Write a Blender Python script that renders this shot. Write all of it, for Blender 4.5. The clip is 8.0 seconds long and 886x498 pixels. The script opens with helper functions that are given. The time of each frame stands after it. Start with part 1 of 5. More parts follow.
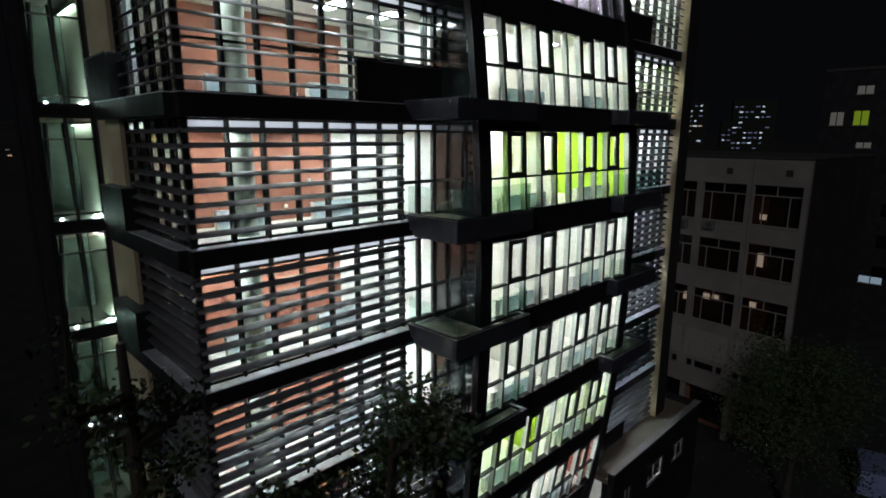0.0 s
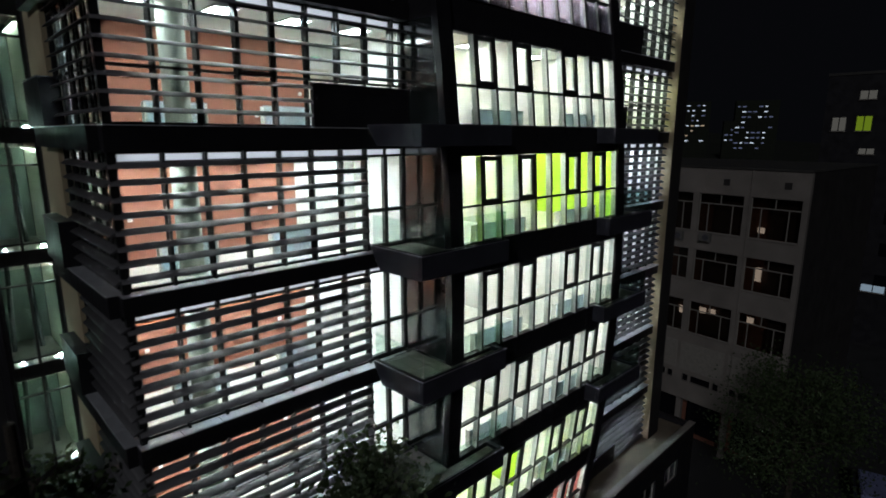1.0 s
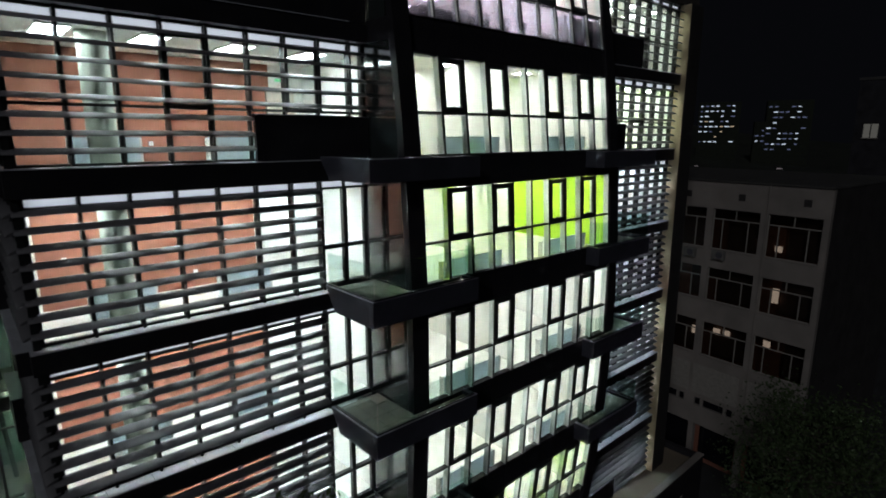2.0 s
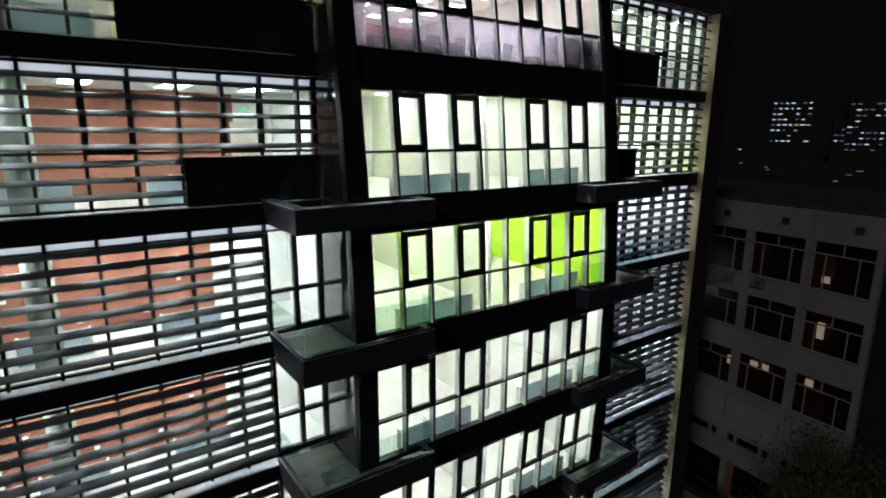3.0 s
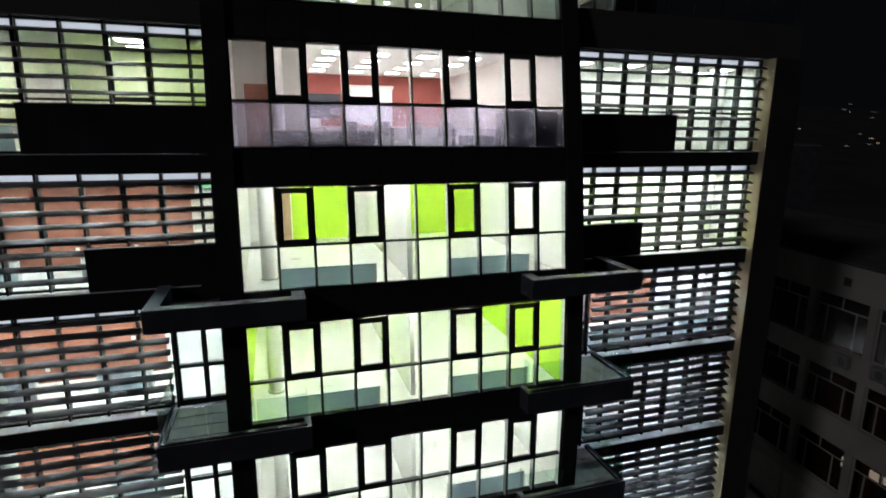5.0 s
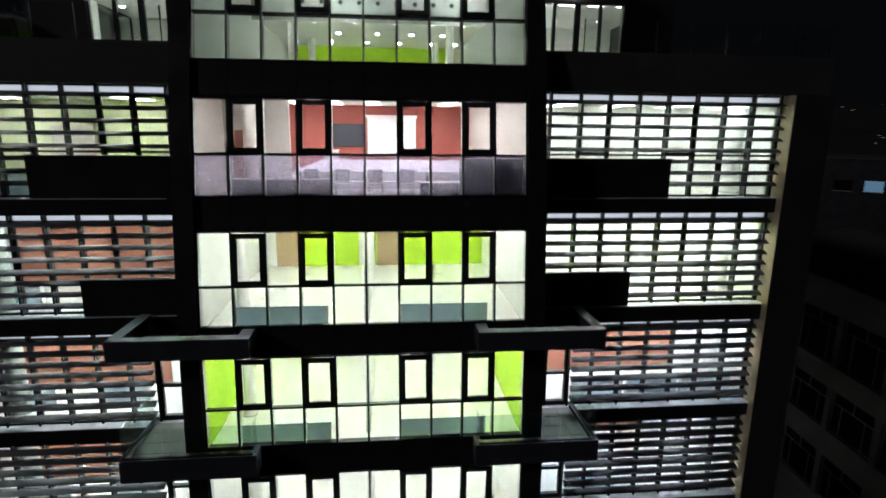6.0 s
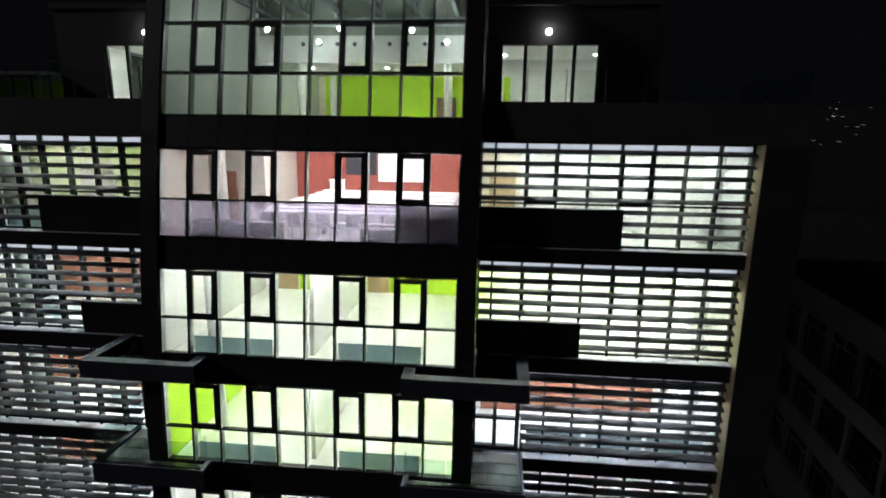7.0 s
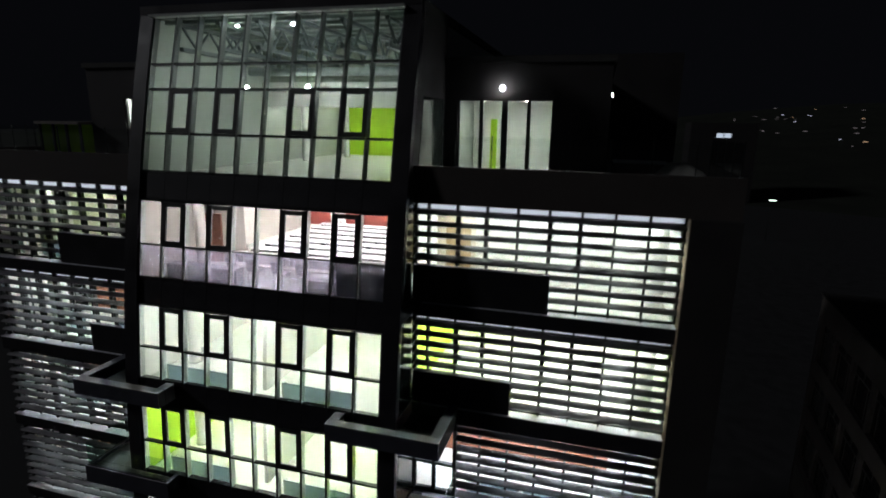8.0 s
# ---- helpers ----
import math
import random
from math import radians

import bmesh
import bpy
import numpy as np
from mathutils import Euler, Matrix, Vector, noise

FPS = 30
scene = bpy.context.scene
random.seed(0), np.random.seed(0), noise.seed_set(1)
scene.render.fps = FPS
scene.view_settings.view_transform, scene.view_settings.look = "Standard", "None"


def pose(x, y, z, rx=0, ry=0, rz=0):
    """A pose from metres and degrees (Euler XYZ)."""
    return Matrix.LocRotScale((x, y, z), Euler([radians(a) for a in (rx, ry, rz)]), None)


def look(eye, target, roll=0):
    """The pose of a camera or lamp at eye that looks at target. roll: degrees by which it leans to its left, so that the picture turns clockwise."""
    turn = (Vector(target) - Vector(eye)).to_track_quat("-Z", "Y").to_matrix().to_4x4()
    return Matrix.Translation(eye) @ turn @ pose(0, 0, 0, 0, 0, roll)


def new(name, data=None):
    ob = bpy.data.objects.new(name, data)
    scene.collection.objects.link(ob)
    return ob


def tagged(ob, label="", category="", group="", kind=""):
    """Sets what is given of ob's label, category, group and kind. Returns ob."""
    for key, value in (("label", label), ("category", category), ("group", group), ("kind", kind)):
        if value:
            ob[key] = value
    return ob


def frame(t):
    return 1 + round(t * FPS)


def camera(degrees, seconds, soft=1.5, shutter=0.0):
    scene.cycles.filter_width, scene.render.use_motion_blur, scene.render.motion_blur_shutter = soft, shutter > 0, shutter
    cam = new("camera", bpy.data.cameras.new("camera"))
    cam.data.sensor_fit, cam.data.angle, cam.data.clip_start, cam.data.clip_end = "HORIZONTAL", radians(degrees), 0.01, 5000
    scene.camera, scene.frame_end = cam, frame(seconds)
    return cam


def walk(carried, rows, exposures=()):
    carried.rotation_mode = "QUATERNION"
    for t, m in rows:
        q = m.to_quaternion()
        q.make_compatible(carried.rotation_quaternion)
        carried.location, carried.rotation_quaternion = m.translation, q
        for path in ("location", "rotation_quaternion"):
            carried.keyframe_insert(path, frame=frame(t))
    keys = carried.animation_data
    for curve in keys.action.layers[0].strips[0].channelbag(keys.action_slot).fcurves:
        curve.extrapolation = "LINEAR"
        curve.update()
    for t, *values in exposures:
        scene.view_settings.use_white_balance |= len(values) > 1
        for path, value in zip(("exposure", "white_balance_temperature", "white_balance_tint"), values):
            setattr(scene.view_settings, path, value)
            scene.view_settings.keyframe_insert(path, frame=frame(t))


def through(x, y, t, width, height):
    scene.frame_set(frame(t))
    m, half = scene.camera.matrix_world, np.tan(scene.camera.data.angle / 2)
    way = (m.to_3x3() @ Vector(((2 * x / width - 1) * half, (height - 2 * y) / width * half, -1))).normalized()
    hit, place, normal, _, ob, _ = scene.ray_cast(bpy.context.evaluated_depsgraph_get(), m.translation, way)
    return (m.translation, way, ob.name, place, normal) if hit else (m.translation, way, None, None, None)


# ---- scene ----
cam = camera(78.2, 8.0, soft=1.7, shutter=0.5)
PATH = [
    (0, (-18.197, -11.892, 19.334), (-16.82, -10.498, 18.932), 0.1),
    (0.5, (-17.467, -11.741, 19.757), (-16.091, -10.349, 19.347), 0.3),
    (1, (-16.509, -11.662, 20.126), (-15.139, -10.263, 19.72), 0.1),
    (2.5, (-12.766, -12.028, 21.511), (-11.528, -10.512, 21.098), 0.2),
    (3, (-11.129, -12.375, 22.13), (-9.984, -10.791, 21.707), 0.4),
    (3.5, (-9.53, -12.868, 22.698), (-8.487, -11.215, 22.274), 0.4),
    (4, (-7.747, -13.447, 23.318), (-6.818, -11.727, 22.895), 0.4),
    (4.5, (-5.903, -14.037, 23.938), (-5.13, -12.242, 23.516), 0.4),
    (6, (0.68, -15.338, 25.935), (0.874, -13.392, 25.516), 0.6),
    (6.5, (2.971, -15.462, 26.797), (2.98, -13.511, 26.357), 0.7),
    (7, (5.729, -15.475, 27.462), (5.542, -13.529, 27.038), 0.8),
    (7.5, (8.172, -15.232, 28.437), (7.828, -13.31, 28.001), 0.9),
    (8, (10.782, -14.798, 29.623), (10.255, -12.922, 29.174), 1.0),
]
walk(cam, [(t, look(eye, target, roll)) for t, eye, target, roll in PATH])

# ---- world and exposure ----
world = bpy.data.worlds.new("night")
scene.world = world
world.use_nodes = True
wn = world.node_tree.nodes
wn["Background"].inputs["Color"].default_value = (0.55, 0.6, 0.8, 1)
wn["Background"].inputs["Strength"].default_value = 0.0032
scene.view_settings.exposure = 0.15
# added weak sun in place of city glow; no moon stands there
fill_sun = bpy.data.lights.new("fill_sun", "SUN")
fill_sun.energy, fill_sun.angle, fill_sun.color = 0.25, radians(6), (0.93, 0.95, 1.0)
new("fill_sun", fill_sun).matrix_world = look((-86, -46, 64), (15, 0, 5))


# ---- materials ----
def material(name, color, rough=0.5, metal=0.0, spread=0.15, scale=3.0, fine=40.0, bump=0.1, spec=0.5, random_tone=0.0):
    """A surface with stains at a large scale, grain at a fine one and a little relief."""
    m = bpy.data.materials.new(name)
    m.use_nodes = True
    nt = m.node_tree
    n, link = nt.nodes, nt.links.new
    bsdf = n["Principled BSDF"]
    where = n.new("ShaderNodeTexCoord")
    big, small = n.new("ShaderNodeTexNoise"), n.new("ShaderNodeTexNoise")
    big.inputs["Scale"].default_value, big.inputs["Detail"].default_value = scale, 4
    small.inputs["Scale"].default_value, small.inputs["Detail"].default_value = fine, 3
    link(where.outputs["Object"], big.inputs["Vector"])
    link(where.outputs["Object"], small.inputs["Vector"])
    both = n.new("ShaderNodeMath")
    both.operation = "ADD"
    link(big.outputs["Fac"], both.inputs[0])
    link(small.outputs["Fac"], both.inputs[1])
    last = both.outputs[0]
    low, high = 0.7, 1.3
    if random_tone:
        info, mul, plus = n.new("ShaderNodeObjectInfo"), n.new("ShaderNodeMath"), n.new("ShaderNodeMath")
        mul.operation, plus.operation = "MULTIPLY", "ADD"
        mul.inputs[1].default_value = random_tone
        link(info.outputs["Random"], mul.inputs[0])
        link(mul.outputs[0], plus.inputs[0])
        link(last, plus.inputs[1])
        last, high = plus.outputs[0], 1.3 + random_tone
    ramp = n.new("ShaderNodeMapRange")
    ramp.inputs["From Min"].default_value, ramp.inputs["From Max"].default_value = low, high
    ramp.inputs["To Min"].default_value, ramp.inputs["To Max"].default_value = 1 - spread, 1 + spread
    link(last, ramp.inputs["Value"])
    tint = n.new("ShaderNodeVectorMath")
    tint.operation = "SCALE"
    tint.inputs[0].default_value = color
    link(ramp.outputs["Result"], tint.inputs["Scale"])
    link(tint.outputs[0], bsdf.inputs["Base Color"])
    gloss = n.new("ShaderNodeMapRange")
    gloss.inputs["From Min"].default_value, gloss.inputs["From Max"].default_value = 0.3, 0.7
    gloss.inputs["To Min"].default_value, gloss.inputs["To Max"].default_value = max(rough - 0.08, 0.02), min(rough + 0.1, 1)
    link(big.outputs["Fac"], gloss.inputs["Value"])
    link(gloss.outputs["Result"], bsdf.inputs["Roughness"])
    bsdf.inputs["Metallic"].default_value = metal
    bsdf.inputs["Specular IOR Level"].default_value = spec
    if bump:
        relief = n.new("ShaderNodeBump")
        relief.inputs["Strength"].default_value, relief.inputs["Distance"].default_value = bump, 0.01
        link(small.outputs["Fac"], relief.inputs["Height"])
        link(relief.outputs["Normal"], bsdf.inputs["Normal"])
    return m


def glass(name, tint, base=0.04, rough=0.0, haze=0.0):
    """A thin pane: clear straight through, with Fresnel gloss; a hazy film scatters a share of the light."""
    m = bpy.data.materials.new(name)
    m.use_nodes = True
    n, link = m.node_tree.nodes, m.node_tree.links.new
    n.remove(n["Principled BSDF"])
    clear, gloss, mix, edge = (n.new("ShaderNode" + s) for s in ("BsdfTransparent", "BsdfGlossy", "MixShader", "LayerWeight"))
    clear.inputs["Color"].default_value = (*tint, 1)
    gloss.inputs["Roughness"].default_value = rough
    edge.inputs["Blend"].default_value = 0.5
    power, share = n.new("ShaderNodeMath"), n.new("ShaderNodeMapRange")
    power.operation = "POWER"
    power.inputs[1].default_value = 5.0
    share.inputs["To Min"].default_value, share.inputs["To Max"].default_value = base, 0.9
    link(edge.outputs["Facing"], power.inputs[0])
    link(power.outputs[0], share.inputs["Value"])
    link(share.outputs["Result"], mix.inputs[0])
    link(clear.outputs[0], mix.inputs[1])
    link(gloss.outputs[0], mix.inputs[2])
    link(mix.outputs[0], n["Material Output"].inputs["Surface"])
    if haze:
        milk, veil = n.new("ShaderNodeBsdfTranslucent"), n.new("ShaderNodeMixShader")
        milk.inputs["Color"].default_value = (0.86, 0.87, 0.97, 1)
        veil.inputs[0].default_value = haze
        link(clear.outputs[0], veil.inputs[1])
        link(milk.outputs[0], veil.inputs[2])
        link(veil.outputs[0], mix.inputs[1])
    return m


def frosted(name, color, through):
    """A milky sheet: part of the light scatters through it, the rest scatters back."""
    m = bpy.data.materials.new(name)
    m.use_nodes = True
    n, link = m.node_tree.nodes, m.node_tree.links.new
    n.remove(n["Principled BSDF"])
    pass_on, give_back, mix = (n.new("ShaderNode" + s) for s in ("BsdfTranslucent", "BsdfDiffuse", "MixShader"))
    pass_on.inputs["Color"].default_value = give_back.inputs["Color"].default_value = (*color, 1)
    mix.inputs[0].default_value = through
    link(give_back.outputs[0], mix.inputs[1])
    link(pass_on.outputs[0], mix.inputs[2])
    link(mix.outputs[0], n["Material Output"].inputs["Surface"])
    return m


def glow(name, color, strength):
    m = bpy.data.materials.new(name)
    m.use_nodes = True
    n, link = m.node_tree.nodes, m.node_tree.links.new
    n.remove(n["Principled BSDF"])
    e = n.new("ShaderNodeEmission")
    e.inputs["Color"].default_value, e.inputs["Strength"].default_value = (*color, 1), strength
    link(e.outputs[0], n["Material Output"].inputs["Surface"])
    return m


BLACK = material("black_cladding", (0.024, 0.023, 0.027), 0.45, 0.0, 0.25, 1.2, 60, 0.05, spec=0.35)
FRAME = material("dark_aluminium", (0.03, 0.033, 0.033), 0.4, 0.3, 0.2, 4, 80, 0.05)
# mullion metal made paler and greener for sides lit by the rooms
LITMULL = material("grey_aluminium_lit", (0.46, 0.50, 0.48), 0.4, 0.1, 0.12, 4, 80, 0.05)
MULLION = material("grey_aluminium", (0.12, 0.13, 0.13), 0.4, 0.2, 0.12, 4, 80, 0.05)
BLADE = material("louver_aluminium", (0.125, 0.124, 0.132), 0.52, 0.0, 0.08, 2.5, 90, 0.0, spec=0.3, random_tone=0.15)
LEDGE = material("ledge_sheet_metal", (0.58, 0.60, 0.65), 0.5, 0.1, 0.2, 1.5, 50, 0.08)
# box colour lightened for window light falling on the beam tops
BOXTOP = material("box_top_lit", (0.165, 0.168, 0.208), 0.5, 0.0, 0.22, 1.5, 45, 0.08)
BOX = material("box_fibre_cement", (0.057, 0.059, 0.076), 0.5, 0.0, 0.25, 1.5, 45, 0.12)
DECK = material("balcony_tiles", (0.17, 0.16, 0.135), 0.55, 0.0, 0.22, 2.0, 30, 0.12)
TERRACE = material("terrace_screed", (0.21, 0.175, 0.125), 0.7, 0.0, 0.2, 1.0, 40, 0.15)
PLASTER = material("beige_plaster", (0.58, 0.49, 0.32), 0.85, 0.0, 0.14, 1.0, 70, 0.25)
# the beige plaster again, darkened for the weaker light on the fin
PLASTERDIM = material("beige_plaster_dimmed", (0.40, 0.33, 0.21), 0.85, 0.0, 0.16, 1.0, 70, 0.25)
PLASTERLIT = material("cream_stair_paint", (0.74, 0.71, 0.58), 0.7, 0.0, 0.08, 1.2, 90, 0.06)
TOWERWALL = material("grey_green_stair_paint", (0.16, 0.19, 0.165), 0.6, 0.0, 0.2, 1.2, 60, 0.06)
HALLGREY = material("grey_hall_paint", (0.48, 0.505, 0.465), 0.7, 0.0, 0.06, 1.2, 90, 0.06)
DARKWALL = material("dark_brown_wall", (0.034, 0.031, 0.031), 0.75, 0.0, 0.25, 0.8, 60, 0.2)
PARAPET = material("parapet_render", (0.07, 0.06, 0.055), 0.8, 0.0, 0.2, 0.8, 60, 0.2)
CREAM = material("cream_wall_paint", (0.80, 0.79, 0.75), 0.7, 0.0, 0.05, 1.2, 90, 0.06)
WHITE = material("white_wall_paint", (0.80, 0.80, 0.77), 0.7, 0.0, 0.05, 1.2, 90, 0.06)
LIME = material("lime_wall_paint", (0.46, 0.73, 0.035), 0.6, 0.0, 0.06, 1.2, 90, 0.05)
OLIVE = material("pale_olive_wall_paint", (0.60, 0.63, 0.42), 0.65, 0.0, 0.07, 1.2, 90, 0.05)
ORANGE = material("terracotta_wall_paint", (0.29, 0.114, 0.07), 0.7, 0.0, 0.08, 1.2, 90, 0.06)
BEIGE = material("beige_hall_paint", (0.52, 0.48, 0.45), 0.75, 0.0, 0.07, 1.2, 90, 0.06)
PALEBEIGE = material("pale_beige_paint", (0.66, 0.60, 0.50), 0.75, 0.0, 0.07, 1.2, 90, 0.06)
RED = material("red_wall_paint", (0.33, 0.085, 0.068), 0.65, 0.0, 0.08, 1.2, 90, 0.06)
LINO = material("pale_linoleum", (0.66, 0.66, 0.61), 0.35, 0.0, 0.07, 1.5, 60, 0.03)
CEIL = material("ceiling_tiles", (0.78, 0.78, 0.75), 0.8, 0.0, 0.05, 2.0, 120, 0.15)
CABINET = material("grey_green_laminate", (0.42, 0.50, 0.54), 0.5, 0.0, 0.08, 2, 60, 0.03)
COLUMN = material("column_grey_paint", (0.31, 0.34, 0.29), 0.7, 0.0, 0.08, 2, 60, 0.08)
WOOD = material("door_oak_veneer", (0.42, 0.30, 0.17), 0.45, 0.0, 0.2, 4, 30, 0.06)
REDWOOD = material("red_brown_veneer", (0.26, 0.11, 0.075), 0.45, 0.0, 0.2, 4, 30, 0.06)
DARKWOOD = material("dark_brown_veneer", (0.17, 0.11, 0.07), 0.45, 0.0, 0.2, 4, 30, 0.06)
DESKWOOD = material("desk_white_laminate", (0.72, 0.70, 0.74), 0.4, 0.0, 0.10, 3, 50, 0.04)
CHAIRGREY = material("grey_plastic_shell", (0.20, 0.20, 0.22), 0.5, 0.0, 0.12, 3, 50, 0.03)
DESKDARK = material("desk_dark_panel", (0.075, 0.075, 0.09), 0.45, 0.0, 0.2, 3, 50, 0.04)
SCREEN = material("whiteboard_enamel", (0.85, 0.85, 0.88), 0.25, 0.0, 0.03, 2, 60, 0.0)
BOARD = material("blackboard_slate", (0.03, 0.035, 0.05), 0.5, 0.0, 0.15, 2, 60, 0.03)
TRUSS = material("painted_truss_steel", (0.17, 0.19, 0.20), 0.5, 0.2, 0.2, 4, 60, 0.05)
STEEL = material("galvanised_steel", (0.38, 0.42, 0.42), 0.45, 0.5, 0.2, 5, 60, 0.05)
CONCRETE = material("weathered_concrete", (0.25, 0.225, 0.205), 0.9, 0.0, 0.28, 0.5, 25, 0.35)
OLDPAINT = material("old_white_frame_paint", (0.30, 0.28, 0.25), 0.6, 0.0, 0.2, 4, 60, 0.1)
CURTAIN = material("brown_curtain", (0.085, 0.055, 0.048), 0.9, 0.0, 0.25, 3, 40, 0.1)
TARP = material("pale_tarpaulin", (0.42, 0.41, 0.38), 0.6, 0.0, 0.2, 3, 40, 0.2)
ROOFING = material("bitumen_roofing", (0.06, 0.058, 0.055), 0.9, 0.0, 0.3, 0.7, 30, 0.3)
ASPHALT = material("asphalt", (0.036, 0.036, 0.038), 0.85, 0.0, 0.3, 0.5, 40, 0.4)
BARK = material("bark", (0.05, 0.042, 0.032), 0.9, 0.0, 0.35, 6, 40, 0.6)
LEAF = material("leaves", (0.036, 0.062, 0.018), 0.7, 0.0, 0.4, 0.9, 9, 0.0)
CARPAINT = material("blue_van_paint", (0.25, 0.28, 0.5), 0.3, 0.0, 0.1, 2, 50, 0.0)
# night darkness put into the colour of the far hill and towers
FARDARK = material("far_dark", (0.018, 0.022, 0.014), 0.95, 0.0, 0.4, 0.05, 0.6, 0.0)
RUBBER = material("tyre_rubber", (0.02, 0.02, 0.02), 0.8, 0.0, 0.2, 5, 60, 0.1)
OLDPLASTIC = material("grimy_plastic", (0.17, 0.165, 0.155), 0.6, 0.0, 0.25, 4, 60, 0.1)
PLASTIC = material("grey_plastic", (0.3, 0.3, 0.3), 0.5, 0.0, 0.1, 4, 60, 0.05)
BLIND = frosted("grey_blind_cloth", (0.62, 0.59, 0.55), 0.5)
TRANSLUCENT = frosted("translucent_cabinet_front", (0.66, 0.77, 0.83), 0.55)
PANE = glass("window_glass", (0.93, 0.96, 0.94))
FILM = glass("grey_film_glass", (0.76, 0.76, 0.84), haze=0.22)
# rough so the added alley lamp leaves no glint in the panes
ROUGHGLASS = glass("rough_window_glass", (0.62, 0.61, 0.58), 0.035, 0.22)
RAILGLASS = glass("railing_glass", (0.86, 0.94, 0.905), 0.05)
CLEARRAIL = glass("clear_railing_glass", (0.95, 0.97, 0.96), 0.03)
TOWERGLASS = glass("green_tower_glass", (0.74, 0.86, 0.83), 0.05)
FROST = frosted("frosted_glass", (0.92, 0.94, 0.97), 1.0)
SIDEGLASS = material("dark_spandrel_glass", (0.024, 0.031, 0.030), 0.11, 0.0, 0.12, 1.0, 40, 0.0, spec=1.0)
DARKPANE = material("unlit_window_glass", (0.008, 0.008, 0.011), 0.08, 0.0, 0.2, 1.0, 40, 0.0)

L_GREEN = glow("lamp_fluorescent_yellowish", (0.97, 1.0, 0.99), 43)
L_COOL = glow("lamp_cool_white", (0.87, 0.96, 1.14), 46)
L_PINK = glow("lamp_pinkish_white", (1.0, 0.945, 0.98), 30)
L_SOFT = glow("lamp_soft_white", (0.94, 1.0, 0.99), 27)
L_DOWN = glow("downlight_white", (0.96, 1.0, 0.95), 95)
L_SPOT = glow("spot_lamp", (0.95, 0.98, 1.0), 55)
L_WING = glow("lamp_left_wing", (0.86, 0.96, 1.03), 38)
L_HALL = glow("hall_lamp", (0.92, 1.0, 0.98), 185)
L_TOWER = glow("landing_lamp", (0.90, 1.0, 0.97), 280)
L_LANDING_FILL = glow("landing_fill_lamp", (0.93, 1.0, 0.90), 22)
L_STRIP = glow("strip_diffuser", (0.92, 0.965, 1.04), 0.95)


# ---- mesh helpers ----
def box(bm, x0, x1, y0, y1, z0, z1, bevel=0.0):
    made = bmesh.ops.create_cube(bm, size=1.0, matrix=Matrix.LocRotScale(
        ((x0 + x1) / 2, (y0 + y1) / 2, (z0 + z1) / 2), None, (abs(x1 - x0), abs(y1 - y0), abs(z1 - z0))))
    if bevel:
        edges = list({e for v in made["verts"] for e in v.link_edges})
        bmesh.ops.bevel(bm, geom=edges, offset=bevel, segments=1, affect="EDGES")
    return bm


def tube(bm, x, y, z0, z1, r0, r1=None, n=16):
    bmesh.ops.create_cone(bm, cap_ends=True, segments=n, radius1=r0, radius2=r0 if r1 is None else r1, depth=z1 - z0,
                          matrix=Matrix.Translation((x, y, (z0 + z1) / 2)))
    return bm


def rod(bm, a, b, r0, r1=None, n=8):
    a, b = Vector(a), Vector(b)
    turn = (b - a).to_track_quat("Z", "Y").to_matrix().to_4x4()
    bmesh.ops.create_cone(bm, cap_ends=True, segments=n, radius1=r0, radius2=r0 if r1 is None else r1, depth=(b - a).length,
                          matrix=Matrix.Translation((a + b) / 2) @ turn)
    return bm


def cube(x0, x1, y0, y1, z0, z1, bevel=0.0):
    return box(bmesh.new(), x0, x1, y0, y1, z0, z1, bevel)


def mesh_of(bm, mat, name="mesh", smooth=False):
    me = bpy.data.meshes.new(name)
    bm.to_mesh(me)
    bm.free()
    me.materials.append(mat)
    if smooth:
        me.polygons.foreach_set("use_smooth", [True] * len(me.polygons))
    return me


def part(name, bm, mat, parent, label=""):
    ob = new(name, mesh_of(bm, mat, name))
    ob.parent = parent
    return tagged(ob, label) if label else ob


def piece(name, me, parent, x=0, y=0, z=0):
    """A part that shares its mesh with alike ones."""
    ob = new(name, me)
    ob.parent = parent
    ob.location = (x, y, z)
    return ob


def thing(name, label, category, group="", kind="", at=(0, 0, 0)):
    ob = new(name)
    ob.location = at
    ob.empty_display_size = 0.2
    return tagged(ob, label, category, group, kind)


def solid(name, bm, mat, label, category, kind="structure", group=""):
    return tagged(new(name, mesh_of(bm, mat, name)), label, category, group, kind)


# ---- measures of the building ----
ZT = {1: 3.38, 2: 7.03, 3: 10.73, 4: 14.34, 5: 18.0, 6: 21.6, 7: 25.28, 8: 29.11}   # middle transoms of the bay
SILL = {k: z - 1.14 for k, z in ZT.items()}
SILL[8] -= 0.12
HEAD = {k: z + 1.53 for k, z in ZT.items()}
WSILL = {k: z - 1.33 for k, z in ZT.items()}                     # ledges of the wings
TOP = {k: (WSILL[k + 1] - 0.48 if k < 7 else 27.18 if k == 7 else 33.1) for k in ZT}    # undersides of the ceilings
WSILL[6] += 0.08
FLOOR = {k: SILL[k] - 0.20 for k in ZT}
W = 0.935                                   # pane width in the bay
BAY = 5 * W
WIN = 1.72                                  # plane of the wings' windows
POST = 0.950                                # spacing of the wings' mullions
STRIP = 0.25                                # height of the milky top panes

GROUND = -4.0
REAR = 17.2                                 # inside of the back wall
BALCONY = (3, 4, 5)
SIDES = ((-1, "left"), (1, "right"))


def wing_lines(k):
    """Where the mullions of a wing stand, from the pier outwards."""
    grid = [13.28 - POST * j for j in range(8, 0, -1)]
    return [5.25] + ([5.94, 6.74] + grid[2:] if k in BALCONY else grid) + [13.28]


